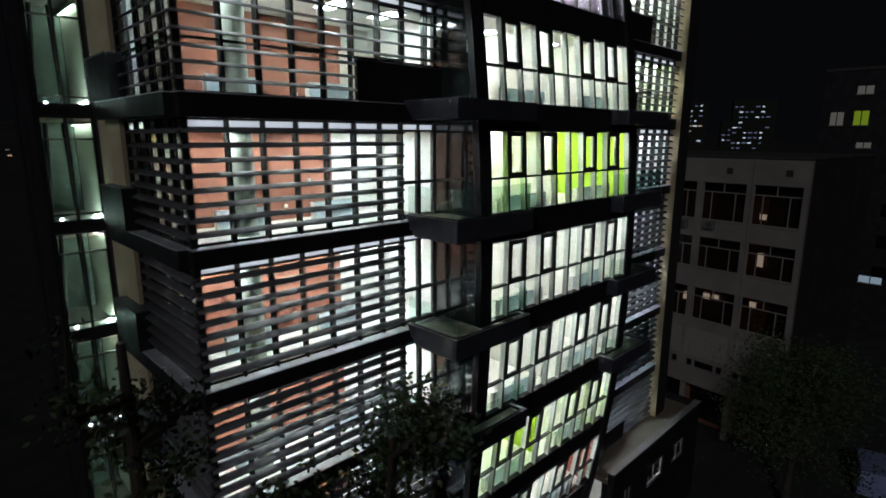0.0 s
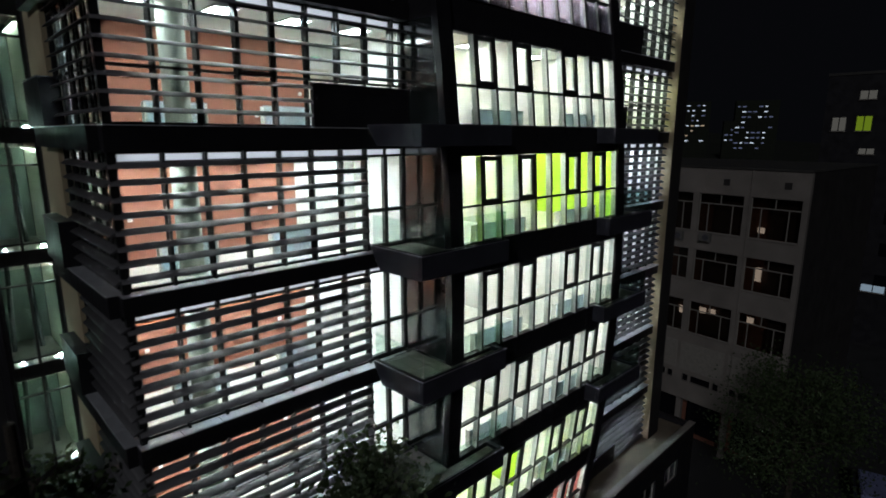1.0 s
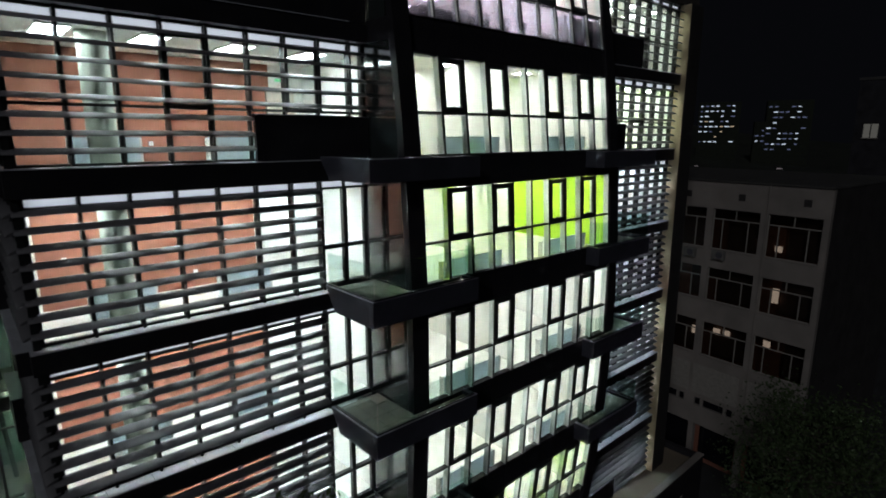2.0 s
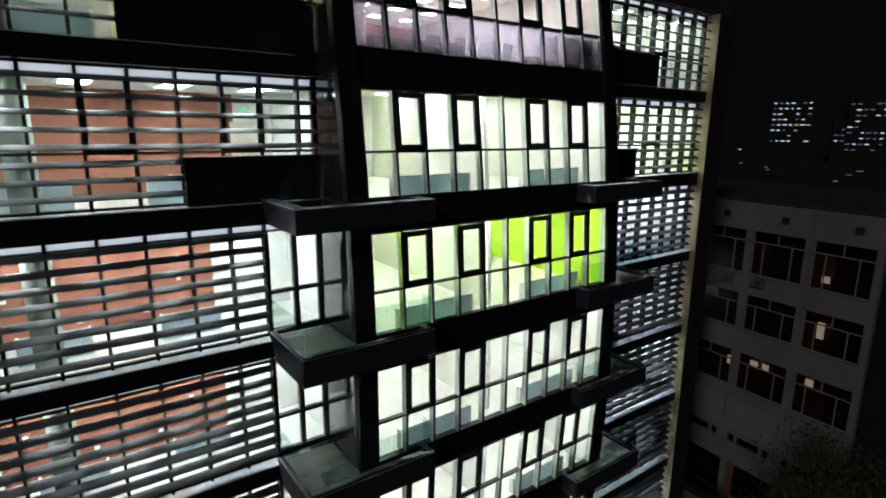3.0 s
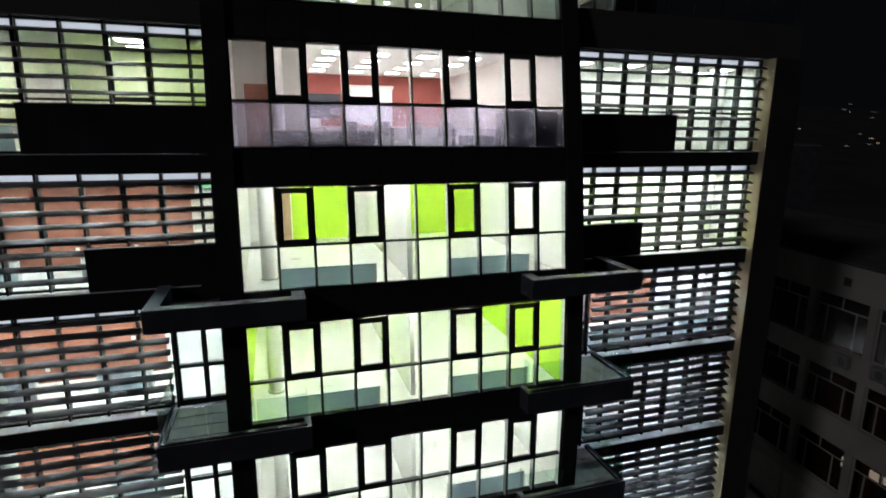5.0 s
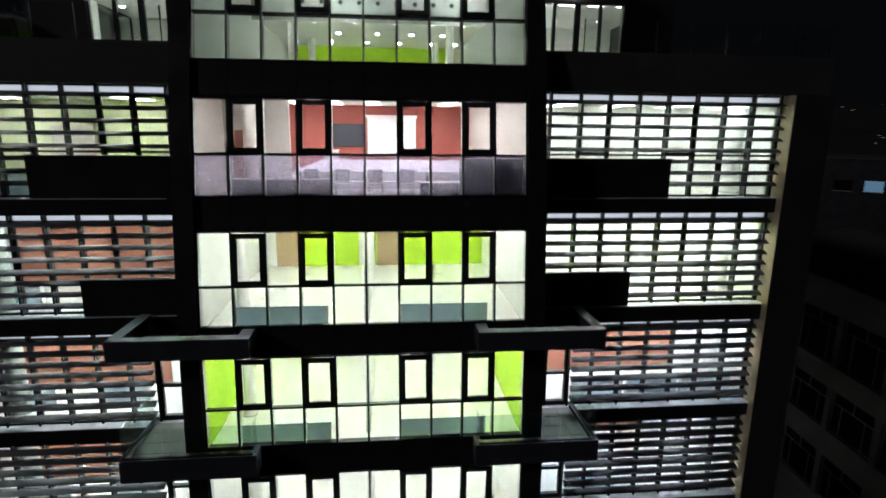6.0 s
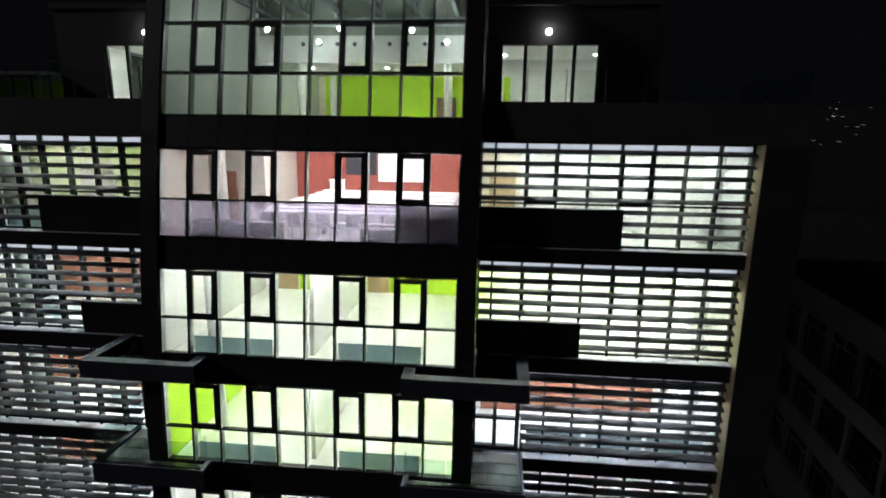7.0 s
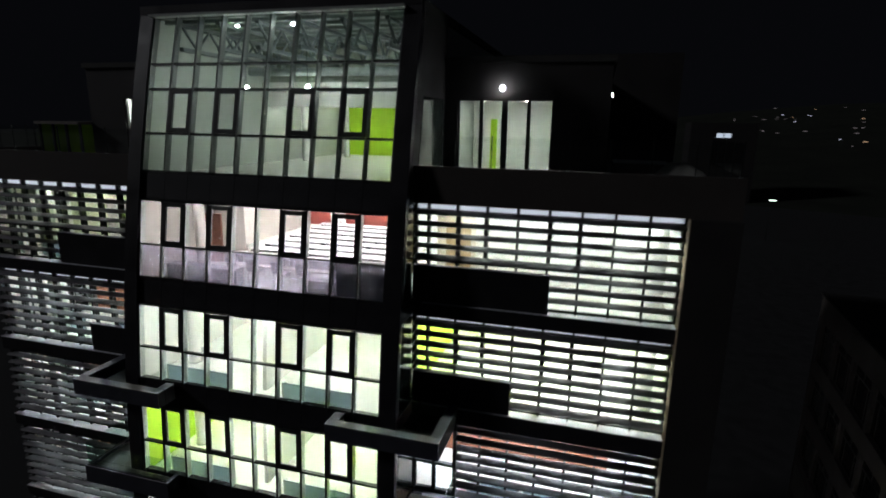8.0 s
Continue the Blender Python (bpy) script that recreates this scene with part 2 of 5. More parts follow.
def bow(z):
    """The glazed bay is bowed in section: how far its face stands back at a height."""
    return 0.0076 * (z - 14.3) ** 2 - 0.42


def on_bay(z):
    """A pose on the bay's face: z along the face, y into the building."""
    return Matrix.LocRotScale((0, bow(z), z), Euler((-math.atan(0.0152 * (z - 14.3)), 0, 0)), None)


def bowed(x0, x1, z0, z1, off, back, steps=8):
    """A wall whose front follows the bow."""
    bm = bmesh.new()
    rows = []
    for n in range(steps + 1):
        z = z0 + (z1 - z0) * n / steps
        yf, yb = bow(z) + off, back(z) if callable(back) else back
        rows.append([bm.verts.new(p) for p in ((x0, yf, z), (x1, yf, z), (x1, yb, z), (x0, yb, z))])
    for a, c in zip(rows, rows[1:]):
        for n in range(4):
            bm.faces.new((a[n], a[(n + 1) % 4], c[(n + 1) % 4], c[n]))
    bm.faces.new(rows[0][::-1])
    bm.faces.new(rows[-1])
    bmesh.ops.recalc_face_normals(bm, faces=bm.faces)
    return bm


# ---- ground, streets and slabs ----
solid("ground", cube(-1500, 2500, -900, 2500, GROUND - 0.3, GROUND), ASPHALT, "dark asphalt ground under the building and trees", "ground")

for k in range(1, 9):
    z, f = WSILL[k], FLOOR[k]
    front = max(bow(z - 0.6), bow(f)) + 0.19
    under = TOP[k - 1] + 0.03 if k > 1 else z - 0.5
    bm = cube(-4.70, 4.70, front, REAR, under, f)
    if k < 8:
        box(bm, -13.30, -4.70, 1.62, REAR, under, f)
        box(bm, 4.70, 13.28, 1.62, REAR, under, f)
    solid(f"floor_{k}", bm, LINO, "pale linoleum floor slab of one storey", "floor")
    bm = cube(-4.70, 4.70, front, REAR, under - 0.03, under)
    box(bm, -13.30, -4.70, 1.62, REAR, under - 0.03, under)
    box(bm, 4.70, 13.28, 1.62, REAR, under - 0.03, under)
    if k > 1:
        solid(f"ceiling_{k - 1}", bm, CEIL, "white ceiling of one storey", "ceiling")
    else:
        bm.free()

# ---- central bay: curtain wall ----
PANE_LOW = mesh_of(cube(-W / 2, W / 2, -0.004, 0.004, -1.14, 0), PANE, "pane_low")
PANE_FILM = mesh_of(cube(-W / 2, W / 2, -0.004, 0.004, -1.14, 0), FILM, "pane_film")
PANE_HIGH = mesh_of(cube(-W / 2, W / 2, -0.004, 0.004, 0, 1.53), PANE, "pane_high")
MULL = mesh_of(cube(-0.028, 0.028, -0.06, 0.15, -1.14, 1.53), LITMULL, "mullion")
CAP = mesh_of(cube(-0.030, 0.030, -0.09, -0.062, -1.18, 1.57), FRAME, "cap")
TRANSOM = mesh_of(cube(-BAY, BAY, -0.055, 0.10, -0.03, 0.03), FRAME, "transom")


def sash_frame(w, h, t, depth=0.09):
    bm = bmesh.new()
    box(bm, -w / 2, -w / 2 + t, -depth / 2, depth / 2, 0, h, 0.006)
    box(bm, w / 2 - t, w / 2, -depth / 2, depth / 2, 0, h, 0.006)
    box(bm, -w / 2 + t, w / 2 - t, -depth / 2, depth / 2, 0, t, 0.006)
    box(bm, -w / 2 + t, w / 2 - t, -depth / 2, depth / 2, h - t, h, 0.006)
    return bm


SASH = mesh_of(sash_frame(W - 0.03, 1.49, 0.145), FRAME, "sash")
bm = cube(-0.09, 0.09, -0.02, 0.02, 0.10, 0.13)
box(bm, -0.012, 0.012, -0.03, 0.02, 0.13, 0.175)
HANDLE = mesh_of(bm, FRAME, "handle")
PANEL = mesh_of(cube(-W / 2 + 0.006, W / 2 - 0.006, -0.02, 0.02, -0.5, 0.5), BLACK, "panel")
OPENERS = (1, 3, 6, 8)


def bay_window(k):
    win = thing(f"window_{k}", "lit curtain wall of ten panes with dark opening sashes", "window", kind="structure")
    win.matrix_world = on_bay(ZT[k])
    for i in range(11):
        piece("mullion", MULL, win, -BAY + i * W)
        piece("mullion_cap", CAP, win, -BAY + i * W)
    piece("transom", TRANSOM, win)
    for i in range(10):
        x = -BAY + (i + 0.5) * W
        piece("pane", PANE_FILM if k == 7 else PANE_LOW, win, x, 0.02)
        piece("pane", PANE_HIGH, win, x, 0.02)
        if i in OPENERS:
            sash = piece("sash", SASH, win, x, -0.05, 0.02)
            piece("handle", HANDLE, sash)
    part("bottom_rail", cube(-BAY, BAY, -0.05, 0.12, -1.18, -1.14), FRAME, win)
    part("top_rail", cube(-BAY, BAY, -0.05, 0.12, 1.53, 1.57), FRAME, win)
    return win


for k in range(1, 8):
    bay_window(k)
    mid, tall = (HEAD[k] + SILL[k + 1]) / 2, SILL[k + 1] - HEAD[k] - 0.09
    band = thing(f"wall_spandrel_{k}", "black cladding panels between two rows of windows", "wall", kind="structure")
    band.matrix_world = on_bay(mid)
    part("backing", cube(-BAY - 0.028, BAY + 0.028, 0.03, 0.155, -tall / 2 - 0.047, tall / 2 + 0.047), BLACK, band)
    for i in range(10):
        ob = piece("panel", PANEL, band, -BAY + (i + 0.5) * W)
        ob.scale.z = tall

# tall top window, lit hall
ROWS8 = ((SILL[8], ZT[8]), (ZT[8], 30.62), (30.62, 31.47), (31.47, 33.1))
win = thing("window_8", "tall curtain wall of the top hall with four rows of panes", "window", kind="structure")


def on_row(ob, mid):
    ob.matrix_basis = on_bay(mid) @ ob.matrix_basis
    return ob


for a, b in ROWS8:
    mid, half = (a + b) / 2, (b - a) / 2 * 1.02
    post_me = mesh_of(cube(-0.03, 0.03, -0.09, 0.15, -half, half), MULLION, "mullion_top")
    pane_me = mesh_of(cube(-W / 2, W / 2, -0.004, 0.004, -half, half), PANE, "pane_top")
    for i in range(11):
        on_row(piece("mullion", post_me, win, -BAY + i * W), mid)
    for i in range(10):
        on_row(piece("pane", pane_me, win, -BAY + (i + 0.5) * W, 0.02), mid)
    on_row(part("transom", cube(-BAY, BAY, -0.055, 0.10, half - 0.03, half + 0.03), FRAME, win), mid)
for i in OPENERS:
    sash = piece("sash", SASH, win, -BAY + (i + 0.5) * W, -0.05, -0.735)
    piece("handle", HANDLE, sash)
    on_row(sash, (ZT[8] + 30.62) / 2)
on_row(part("bottom_rail", cube(-BAY, BAY, -0.05, 0.12, -0.04, 0), FRAME, win), SILL[8])

# corner piers and the glazed returns
for s, side in SIDES:
    solid(f"wall_pier_{side}", bowed(s * 4.704, s * 5.25, GROUND, 33.4, -0.14, lambda z: bow(z) + 0.12, 30), BLACK, "black clad corner pier of the glazed bay", "wall")
    for k in range(1, 8):
        ret = thing(f"window_return_{side}_{k}", "dark glazed return of the bay beside a balcony", "window", kind="structure")
        z0, z1 = SILL[k] - 0.1, TOP[k]
        cuts = [z0 + (z1 - z0) * n / 2 for n in range(3)]
        for a, b in zip(cuts, cuts[1:]):
            ya = bow((a + b) / 2) + 0.13
            part("pane", cube(s * 5.19, s * 5.21, ya, WIN - 0.005, a, b), SIDEGLASS, ret)
        part("slab_edge", bowed(s * 5.10, s * 5.23, TOP[k - 1] if k > 1 else WSILL[k] - 0.6, SILL[k] - 0.1, 0.13, WIN, 2), BLACK, ret)
    solid(f"wall_return_{side}", bowed(s * 5.06, s * 5.258, 27.12, 33.1, 0.125, 5.04), DARKWALL, "dark return wall of the top hall", "wall")
    solid(f"window_return_{side}_8", bowed(s * 5.262, s * 5.28, 27.85, 30.45, 0.7, 4.5, 4), SIDEGLASS, "dark glazed panel on the return wall of the top hall", "window")
yt = bow(33.1)
solid("roof_edge", cube(-5.25, 5.25, yt - 0.14, yt + 0.16, 33.16, 33.45), BLACK, "black roof edge of the glazed bay", "trim")
solid("roof", cube(-5.1, 5.1, yt + 0.17, REAR, 33.16, 33.45), ROOFING, "dark flat roof over the top hall", "roof")


# ---- wings: windows, bands, louvers ----
def wing_window(k, side, s):
    """The glazing behind the louvers, from the pier to the outer corner."""
    win = thing(f"window_{side}_{k}", "lit strip window behind metal louvers", "window", kind="structure")
    xs = wing_lines(k)
    lo, hi = WSILL[k], TOP[k]
    for i, x in enumerate(xs):
        part("mullion", cube(s * x - 0.035, s * x + 0.035, WIN - 0.06, WIN + 0.08, lo, hi), FRAME, win)
    for z in (lo + 0.03, ZT[k], hi - STRIP, hi - 0.03):
        part("transom", cube(s * (6.74 if k in BALCONY and z == ZT[k] else 5.25), s * 13.28, WIN - 0.05, WIN + 0.06, z - 0.03, z + 0.03), FRAME, win)
    mid = ZT[k] - 0.13 if k in BALCONY else ZT[k]
    if k in BALCONY:
        part("door_rail", cube(s * 5.25, s * 6.74, WIN - 0.07, WIN + 0.08, lo + 0.002, lo + 0.16), FRAME, win, "broad foot of the balcony door")
        part("door_rail", cube(s * 5.25, s * 6.74, WIN - 0.07, WIN + 0.08, mid - 0.05, mid + 0.05), FRAME, win)
        for x in (5.94, 6.70):
            part("door_stile", cube(s * x - 0.065, s * x + 0.065, WIN - 0.072, WIN + 0.082, lo + 0.16, hi - STRIP), FRAME, win)
    for i in range(len(xs) - 1):
        for a, b, m in ((lo, ZT[k], PANE), (ZT[k], hi - STRIP, PANE), (hi - STRIP, hi, FROST)):
            part("pane", cube(s * xs[i], s * xs[i + 1], WIN + 0.010, WIN + 0.016, a, b), m, win)
    for i in ((2, 5) if k > 5 else ()):
        w = xs[i + 1] - xs[i]
        me = mesh_of(sash_frame(w - 0.07, hi - STRIP - 0.06 - ZT[k], 0.06), FRAME, "wing_sash")
        piece("sash", me, win, s * (xs[i] + w / 2), WIN - 0.06, ZT[k] + 0.03)
    return win


def light_strip(k, s):
    """A shallow light box above the ceiling, behind the milky top panes."""
    ob = thing("light_strip", "long white light box glowing behind milky top panes", "light", "light strips")
    a, b, z = 5.30, 13.22, TOP[k]
    part("housing", cube(s * a, s * b, WIN + 0.21, WIN + 0.26, z - STRIP + 0.01, z - 0.005), WHITE, ob)
    part("diffuser", cube(s * a, s * b, WIN + 0.19, WIN + 0.205, z - STRIP + 0.01, z - 0.005), L_STRIP, ob)
    return ob


def blade_mesh(length):
    """A lens-shaped blade along x, its outer edge turned down."""
    bm = bmesh.new()
    n, rings = 16, []
    for x in (0.0, length):
        ring = []
        for i in range(n):
            a = 2 * math.pi * i / n
            u, v = 0.130 * math.cos(a), 0.029 * math.sin(a)
            c, sn = math.cos(radians(25)), math.sin(radians(25))
            ring.append(bm.verts.new((x, u * c - v * sn, u * sn + v * c)))
        rings.append(ring)
    for i in range(n):
        bm.faces.new((rings[0][i], rings[0][(i + 1) % n], rings[1][(i + 1) % n], rings[1][i]))
    bm.faces.new(rings[0][::-1])
    bm.faces.new(rings[1])
    bmesh.ops.recalc_face_normals(bm, faces=bm.faces)
    me = mesh_of(bm, BLADE, "blade")
    me.polygons.foreach_set("use_smooth", [len(p.vertices) == 4 for p in me.polygons])
    return me


BLADES = {}


def blade_of(length):
    key = round(length, 2)
    if key not in BLADES:
        BLADES[key] = blade_mesh(key)
    return BLADES[key]


PITCH = 0.357
YB = 1.48                                   # middle of the blades


def louver_screen(k, s, inner, panel_to):
    """Eight blades on posts; the lower ones stop at a solid panel where there is one."""
    screen = thing("louver_screen", "grey horizontal metal louvers in front of a lit window", "louver screen", "louver screens")
    hi = TOP[k]
    for i in range(8):
        z = hi - (0.30 if k > 4 else 0.37) - i * PITCH
        a = panel_to if panel_to and z < WSILL[k] + 1.28 else inner
        b = 13.28 if s > 0 else 13.48
        ob = piece("louver", blade_of(b - a), screen, a if s > 0 else -b, YB, z)
        ob.rotation_euler.x = radians(random.uniform(-2.0, 2.0))
    for x in wing_lines(k)[1:]:
        lo = WSILL[k] + (1.24 if panel_to and x < panel_to else 0)
        if x > inner - 0.12 and x < 13.2:
            part("post", cube(s * x - 0.03, s * x + 0.03, YB + 0.07, YB + 0.15, lo, hi), FRAME, screen)
    return screen


SHEET = mesh_of(cube(-0.478, 0.478, -0.185, 0.185, -0.025, 0, 0.004), LEDGE, "ledge_sheet")


def ledge(name, label, x, y, z, count, along_y=False):
    """A row of sheet metal covers with open joints."""
    ob = thing(name, label, "trim", kind="structure")
    for i in range(count):
        sheet = piece("ledge_sheet", SHEET, ob, x + (0 if along_y else i * 0.963), y + (i * 0.963 if along_y else 0), z)
        if along_y:
            sheet.rotation_euler.z = radians(90)
    return ob


for s, side in SIDES:
    for k in range(1, 8):
        wing_window(k, side, s)
        light_strip(k, s)
        solid(f"ceiling_wing_{side}_{k}", cube(s * 5.12, s * 13.22, WIN + 0.09, 8.7, TOP[k] - 0.285, TOP[k] - 0.255), CEIL, "white suspended ceiling of a wing room", "ceiling")
        cut = {6: 8.55, 7: 9.60}.get(k) or (9.75 if k == 1 and s > 0 else None)
        louver_screen(k, s, 6.80 if k in BALCONY else 5.27, cut)
        # slab edge with a sheet metal ledge
        end = 13.28 if s > 0 else 13.53
        bm = cube(s * 5.26, s * end, 1.30, 1.615, TOP[k - 1] - 0.01 if k > 1 else 1.5, WSILL[k] - 0.025)
        solid(f"trim_band_{side}_{k}", bm, BLACK, "black slab edge between louvered storeys", "trim")
        first = 13.28 - 0.479 - 7 * 0.963 if s > 0 else -13.53 + 0.479
        ledge(f"trim_ledge_{side}_{k}", "light sheet metal ledge under the louvers", first, 1.455, WSILL[k], 8)
    for k, x in ((6, 8.55), (7, 9.60)) + (((1, 9.75),) if s > 0 else ()):
        p = thing("parapet_panel", "black solid parapet panel with a thin metal coping", "parapet", "parapet panels")
        part("body", cube(s * 5.26, s * x, 1.36, 1.50, WSILL[k], SILL[k] + 1.01), BLACK, p)
        part("coping", cube(s * 5.26, s * (x + 0.02), 1.33, 1.53, SILL[k] + 1.01, SILL[k] + 1.04), BOX, p)
    # roof parapet
    end = 14.60 if s > 0 else 13.53
    solid(f"wall_parapet_{side}", cube(s * 5.26, s * end, 1.30, 1.60, TOP[7], 28.33), PARAPET, "dark rendered roof parapet", "wall")
    solid(f"roof_{side}", cube(s * 5.26, s * end, 1.61, REAR, TOP[7] + 0.02, 27.60), ROOFING, "dark flat roof of a wing", "roof")

# right end wall with its fin
solid("wall_end_right", cube(13.31, 14.60, 1.05, REAR, 2.2, TOP[7] - 0.002), DARKWALL, "end wall, its shade put into the dark colour standing proud as a fin", "wall")
# the fin's lit inner face gets beige, its unlit faces the dark wall colour
solid("wall_fin_lining", cube(13.285, 13.308, 1.052, 1.60, 2.2, TOP[7] - 0.004), PLASTERDIM, "beige rendered inner face of the fin, its dim light put into the colour", "wall")

# back wall
solid("wall_back", cube(-13.5, 14.6, REAR + 0.01, REAR + 0.3, GROUND, 33.4), DARKWALL, "dark back wall of the building", "wall")


# ---- left side facade ----
XS = -13.32
for k in range(1, 8):
    win = thing(f"window_side_{k}", "lit side window behind louvers", "window", kind="structure")
    ys = [1.75 + i * 0.89 for i in range(6)]
    for y in ys:
        part("mullion", cube(XS - 0.06, XS + 0.06, y - 0.035, y + 0.035, WSILL[k], TOP[k]), FRAME, win)
    for z in (WSILL[k] + 0.03, ZT[k], TOP[k] - 0.32, TOP[k] - 0.03):
        part("transom", cube(XS - 0.05, XS + 0.05, 1.75, 6.2, z - 0.03, z + 0.03), FRAME, win)
    for i in range(5):
        part("pane", cube(XS + 0.010, XS + 0.016, ys[i], ys[i + 1], WSILL[k], TOP[k]), PANE, win)
        if i < 3:
            part("roller_blind", cube(XS + 0.07, XS + 0.075, ys[i] + 0.05, ys[i + 1] - 0.05, WSILL[k] + 0.05, TOP[k] - 0.36), BLIND, win, "drawn grey roller blind")
    screen = thing("louver_screen", "grey horizontal metal louvers on the side facade", "louver screen", "louver screens")
    for i in range(8):
        z = TOP[k] - 0.32 - i * PITCH
        ob = piece("louver", blade_of(3.95), screen, -13.50, 5.40, z)
        ob.rotation_euler.z = radians(-90)
    for i in range(4):
        part("post", cube(-13.42, -13.37, 2.1 + i * 0.92, 2.16 + i * 0.92, WSILL[k], TOP[k]), FRAME, screen)
    part("corner_post", cube(-13.46, -13.32, 1.50, 1.64, WSILL[k], TOP[k]), FRAME, screen)
    solid(f"trim_band_side_{k}", cube(-13.75, -13.31, 1.62, 7.6, WSILL[k] - 0.53, WSILL[k] - 0.025), BLACK, "black slab edge on the side", "trim")
    ledge(f"trim_ledge_side_{k}", "light sheet metal ledge on the side", -13.595, 2.13, WSILL[k], 6, True)
    p = thing("parapet_panel", "black solid parapet panel on the side facade", "parapet", "parapet panels")
    part("body", cube(-13.85, -13.45, 5.42, 7.6, WSILL[k] + 0.001, WSILL[k] + 1.20), BLACK, p)
    part("coping", cube(-13.88, -13.42, 5.40, 7.62, WSILL[k] + 1.20, WSILL[k] + 1.23), BOX, p)
solid("wall_side", cube(-13.5, -13.25, 6.22, 8.55, GROUND, TOP[7]), PLASTER, "beige rendered wall on the side facade", "wall")
solid("wall_side_rear", cube(-13.5, -13.25, 8.552, REAR, GROUND, TOP[7]), DARKWALL, "dark wall beside the stair tower", "wall")
solid("wall_parapet_side", cube(-13.75, -13.45, 1.61, REAR, TOP[7], 28.33), PARAPET, "dark rendered roof parapet on the side", "wall")

# glazed stair tower
tower = thing("stair_tower", "glazed stair tower with lit landings and leaning dark braces", "stair tower", kind="structure")
TX0, TX1, TY = -14.98, -13.55, 8.95
for x in (TX0, -14.28, TX1):
    part("mullion", cube(x - 0.035, x + 0.035, TY, TY + 0.14, GROUND, 29), FRAME, tower)
for k in range(1, 9):
    z = WSILL[k]
    for a, b in ((TX0 + 0.035, -14.315), (-14.245, TX1 - 0.035)):
        part("pane", cube(a, b, TY + 0.05, TY + 0.06, z, z + 3.1), TOWERGLASS, tower)
    part("landing", cube(TX0 - 0.02, TX1, TY + 0.14, 11.74, z - 0.3, z), CONCRETE, tower, "pale concrete landing")
    part("edge", cube(TX0 - 0.02, TX1 + 0.04, TY - 0.01, TY + 0.14, z - 0.45, z), FRAME, tower)
    part("transom", cube(TX0, TX1, TY + 0.01, TY + 0.12, z + 2.55, z + 2.61), FRAME, tower)
    part("rail", cube(TX0, TX1, TY + 0.01, TY + 0.12, z + 0.17, z + 0.22), FRAME, tower)
    for xa, xb in ((-14.72, -14.62), (-13.95, -14.12)):
        part("brace", rod(bmesh.new(), (xa, 10.7, z), (xb, 10.2, z + 3.1), 0.075, n=12), FRAME, tower, "leaning dark steel brace")
    # added narrow lamp along the inner wall, only to brighten the landing
    lamp = part("fill_lamp", cube(-13.64, -13.54, 9.4, 11.6, z + 3.05, z + 3.10), WHITE, tower, "long added lamp that brightens the landing")
    part("diffuser", cube(-13.63, -13.55, 9.42, 11.58, z + 3.035, z + 3.049), L_LANDING_FILL, lamp)
    bm = cube(-13.75, -13.64, TY + 0.3, TY + 0.44, z, z + 0.06)
    box(bm, -14.70, -14.65, TY + 0.3, TY + 0.35, z, z + 0.05)
    part("floor_lamp", bm, L_TOWER, tower, "bright lamp on the landing")
part("side_wall", cube(TX0 - 0.12, TX0 - 0.036, TY, 12.7, GROUND, 29), BLACK, tower)
part("rear_wall", cube(TX0 - 0.12, TX1, 11.75, 11.9, GROUND, 29), TOWERWALL, tower, "grey-green rear wall")
part("inner_wall", cube(-13.53, -13.505, TY + 0.2, 11.75, GROUND, 29), PLASTERLIT, tower, "cream wall beside the stairs")


# ---- balconies and boxes at the piers ----
def u_beam(s, yf, z0, z1, t, cut=0.42):
    """Front and side beams of a box that wraps round a pier."""
    bm = bmesh.new()
    box(bm, s * 3.15, s * 6.88, yf, yf + t, z0, z1, 0.008)
    # sloping end of the side beam under the ledge, cut to the camera's view
    outline = ((yf + t, z0), (1.26 - cut, z0), (1.26, z1 - min(0.05, (z1 - z0) / 2)), (1.26, z1), (yf + t, z1))
    rings = [[bm.verts.new((s * x, y, z)) for y, z in outline] for x in (6.88 - t, 6.88)]
    made = [bm.faces.new(rings[0]), bm.faces.new(rings[1][::-1])]
    for i in range(5):
        j = (i + 1) % 5
        made.append(bm.faces.new((rings[0][i], rings[1][i], rings[1][j], rings[0][j])))
    bmesh.ops.recalc_face_normals(bm, faces=made)
    box(bm, s * 3.15, s * (3.15 + t), yf + t, bow(z1) - 0.10, z0, z1, 0.008)
    return bm


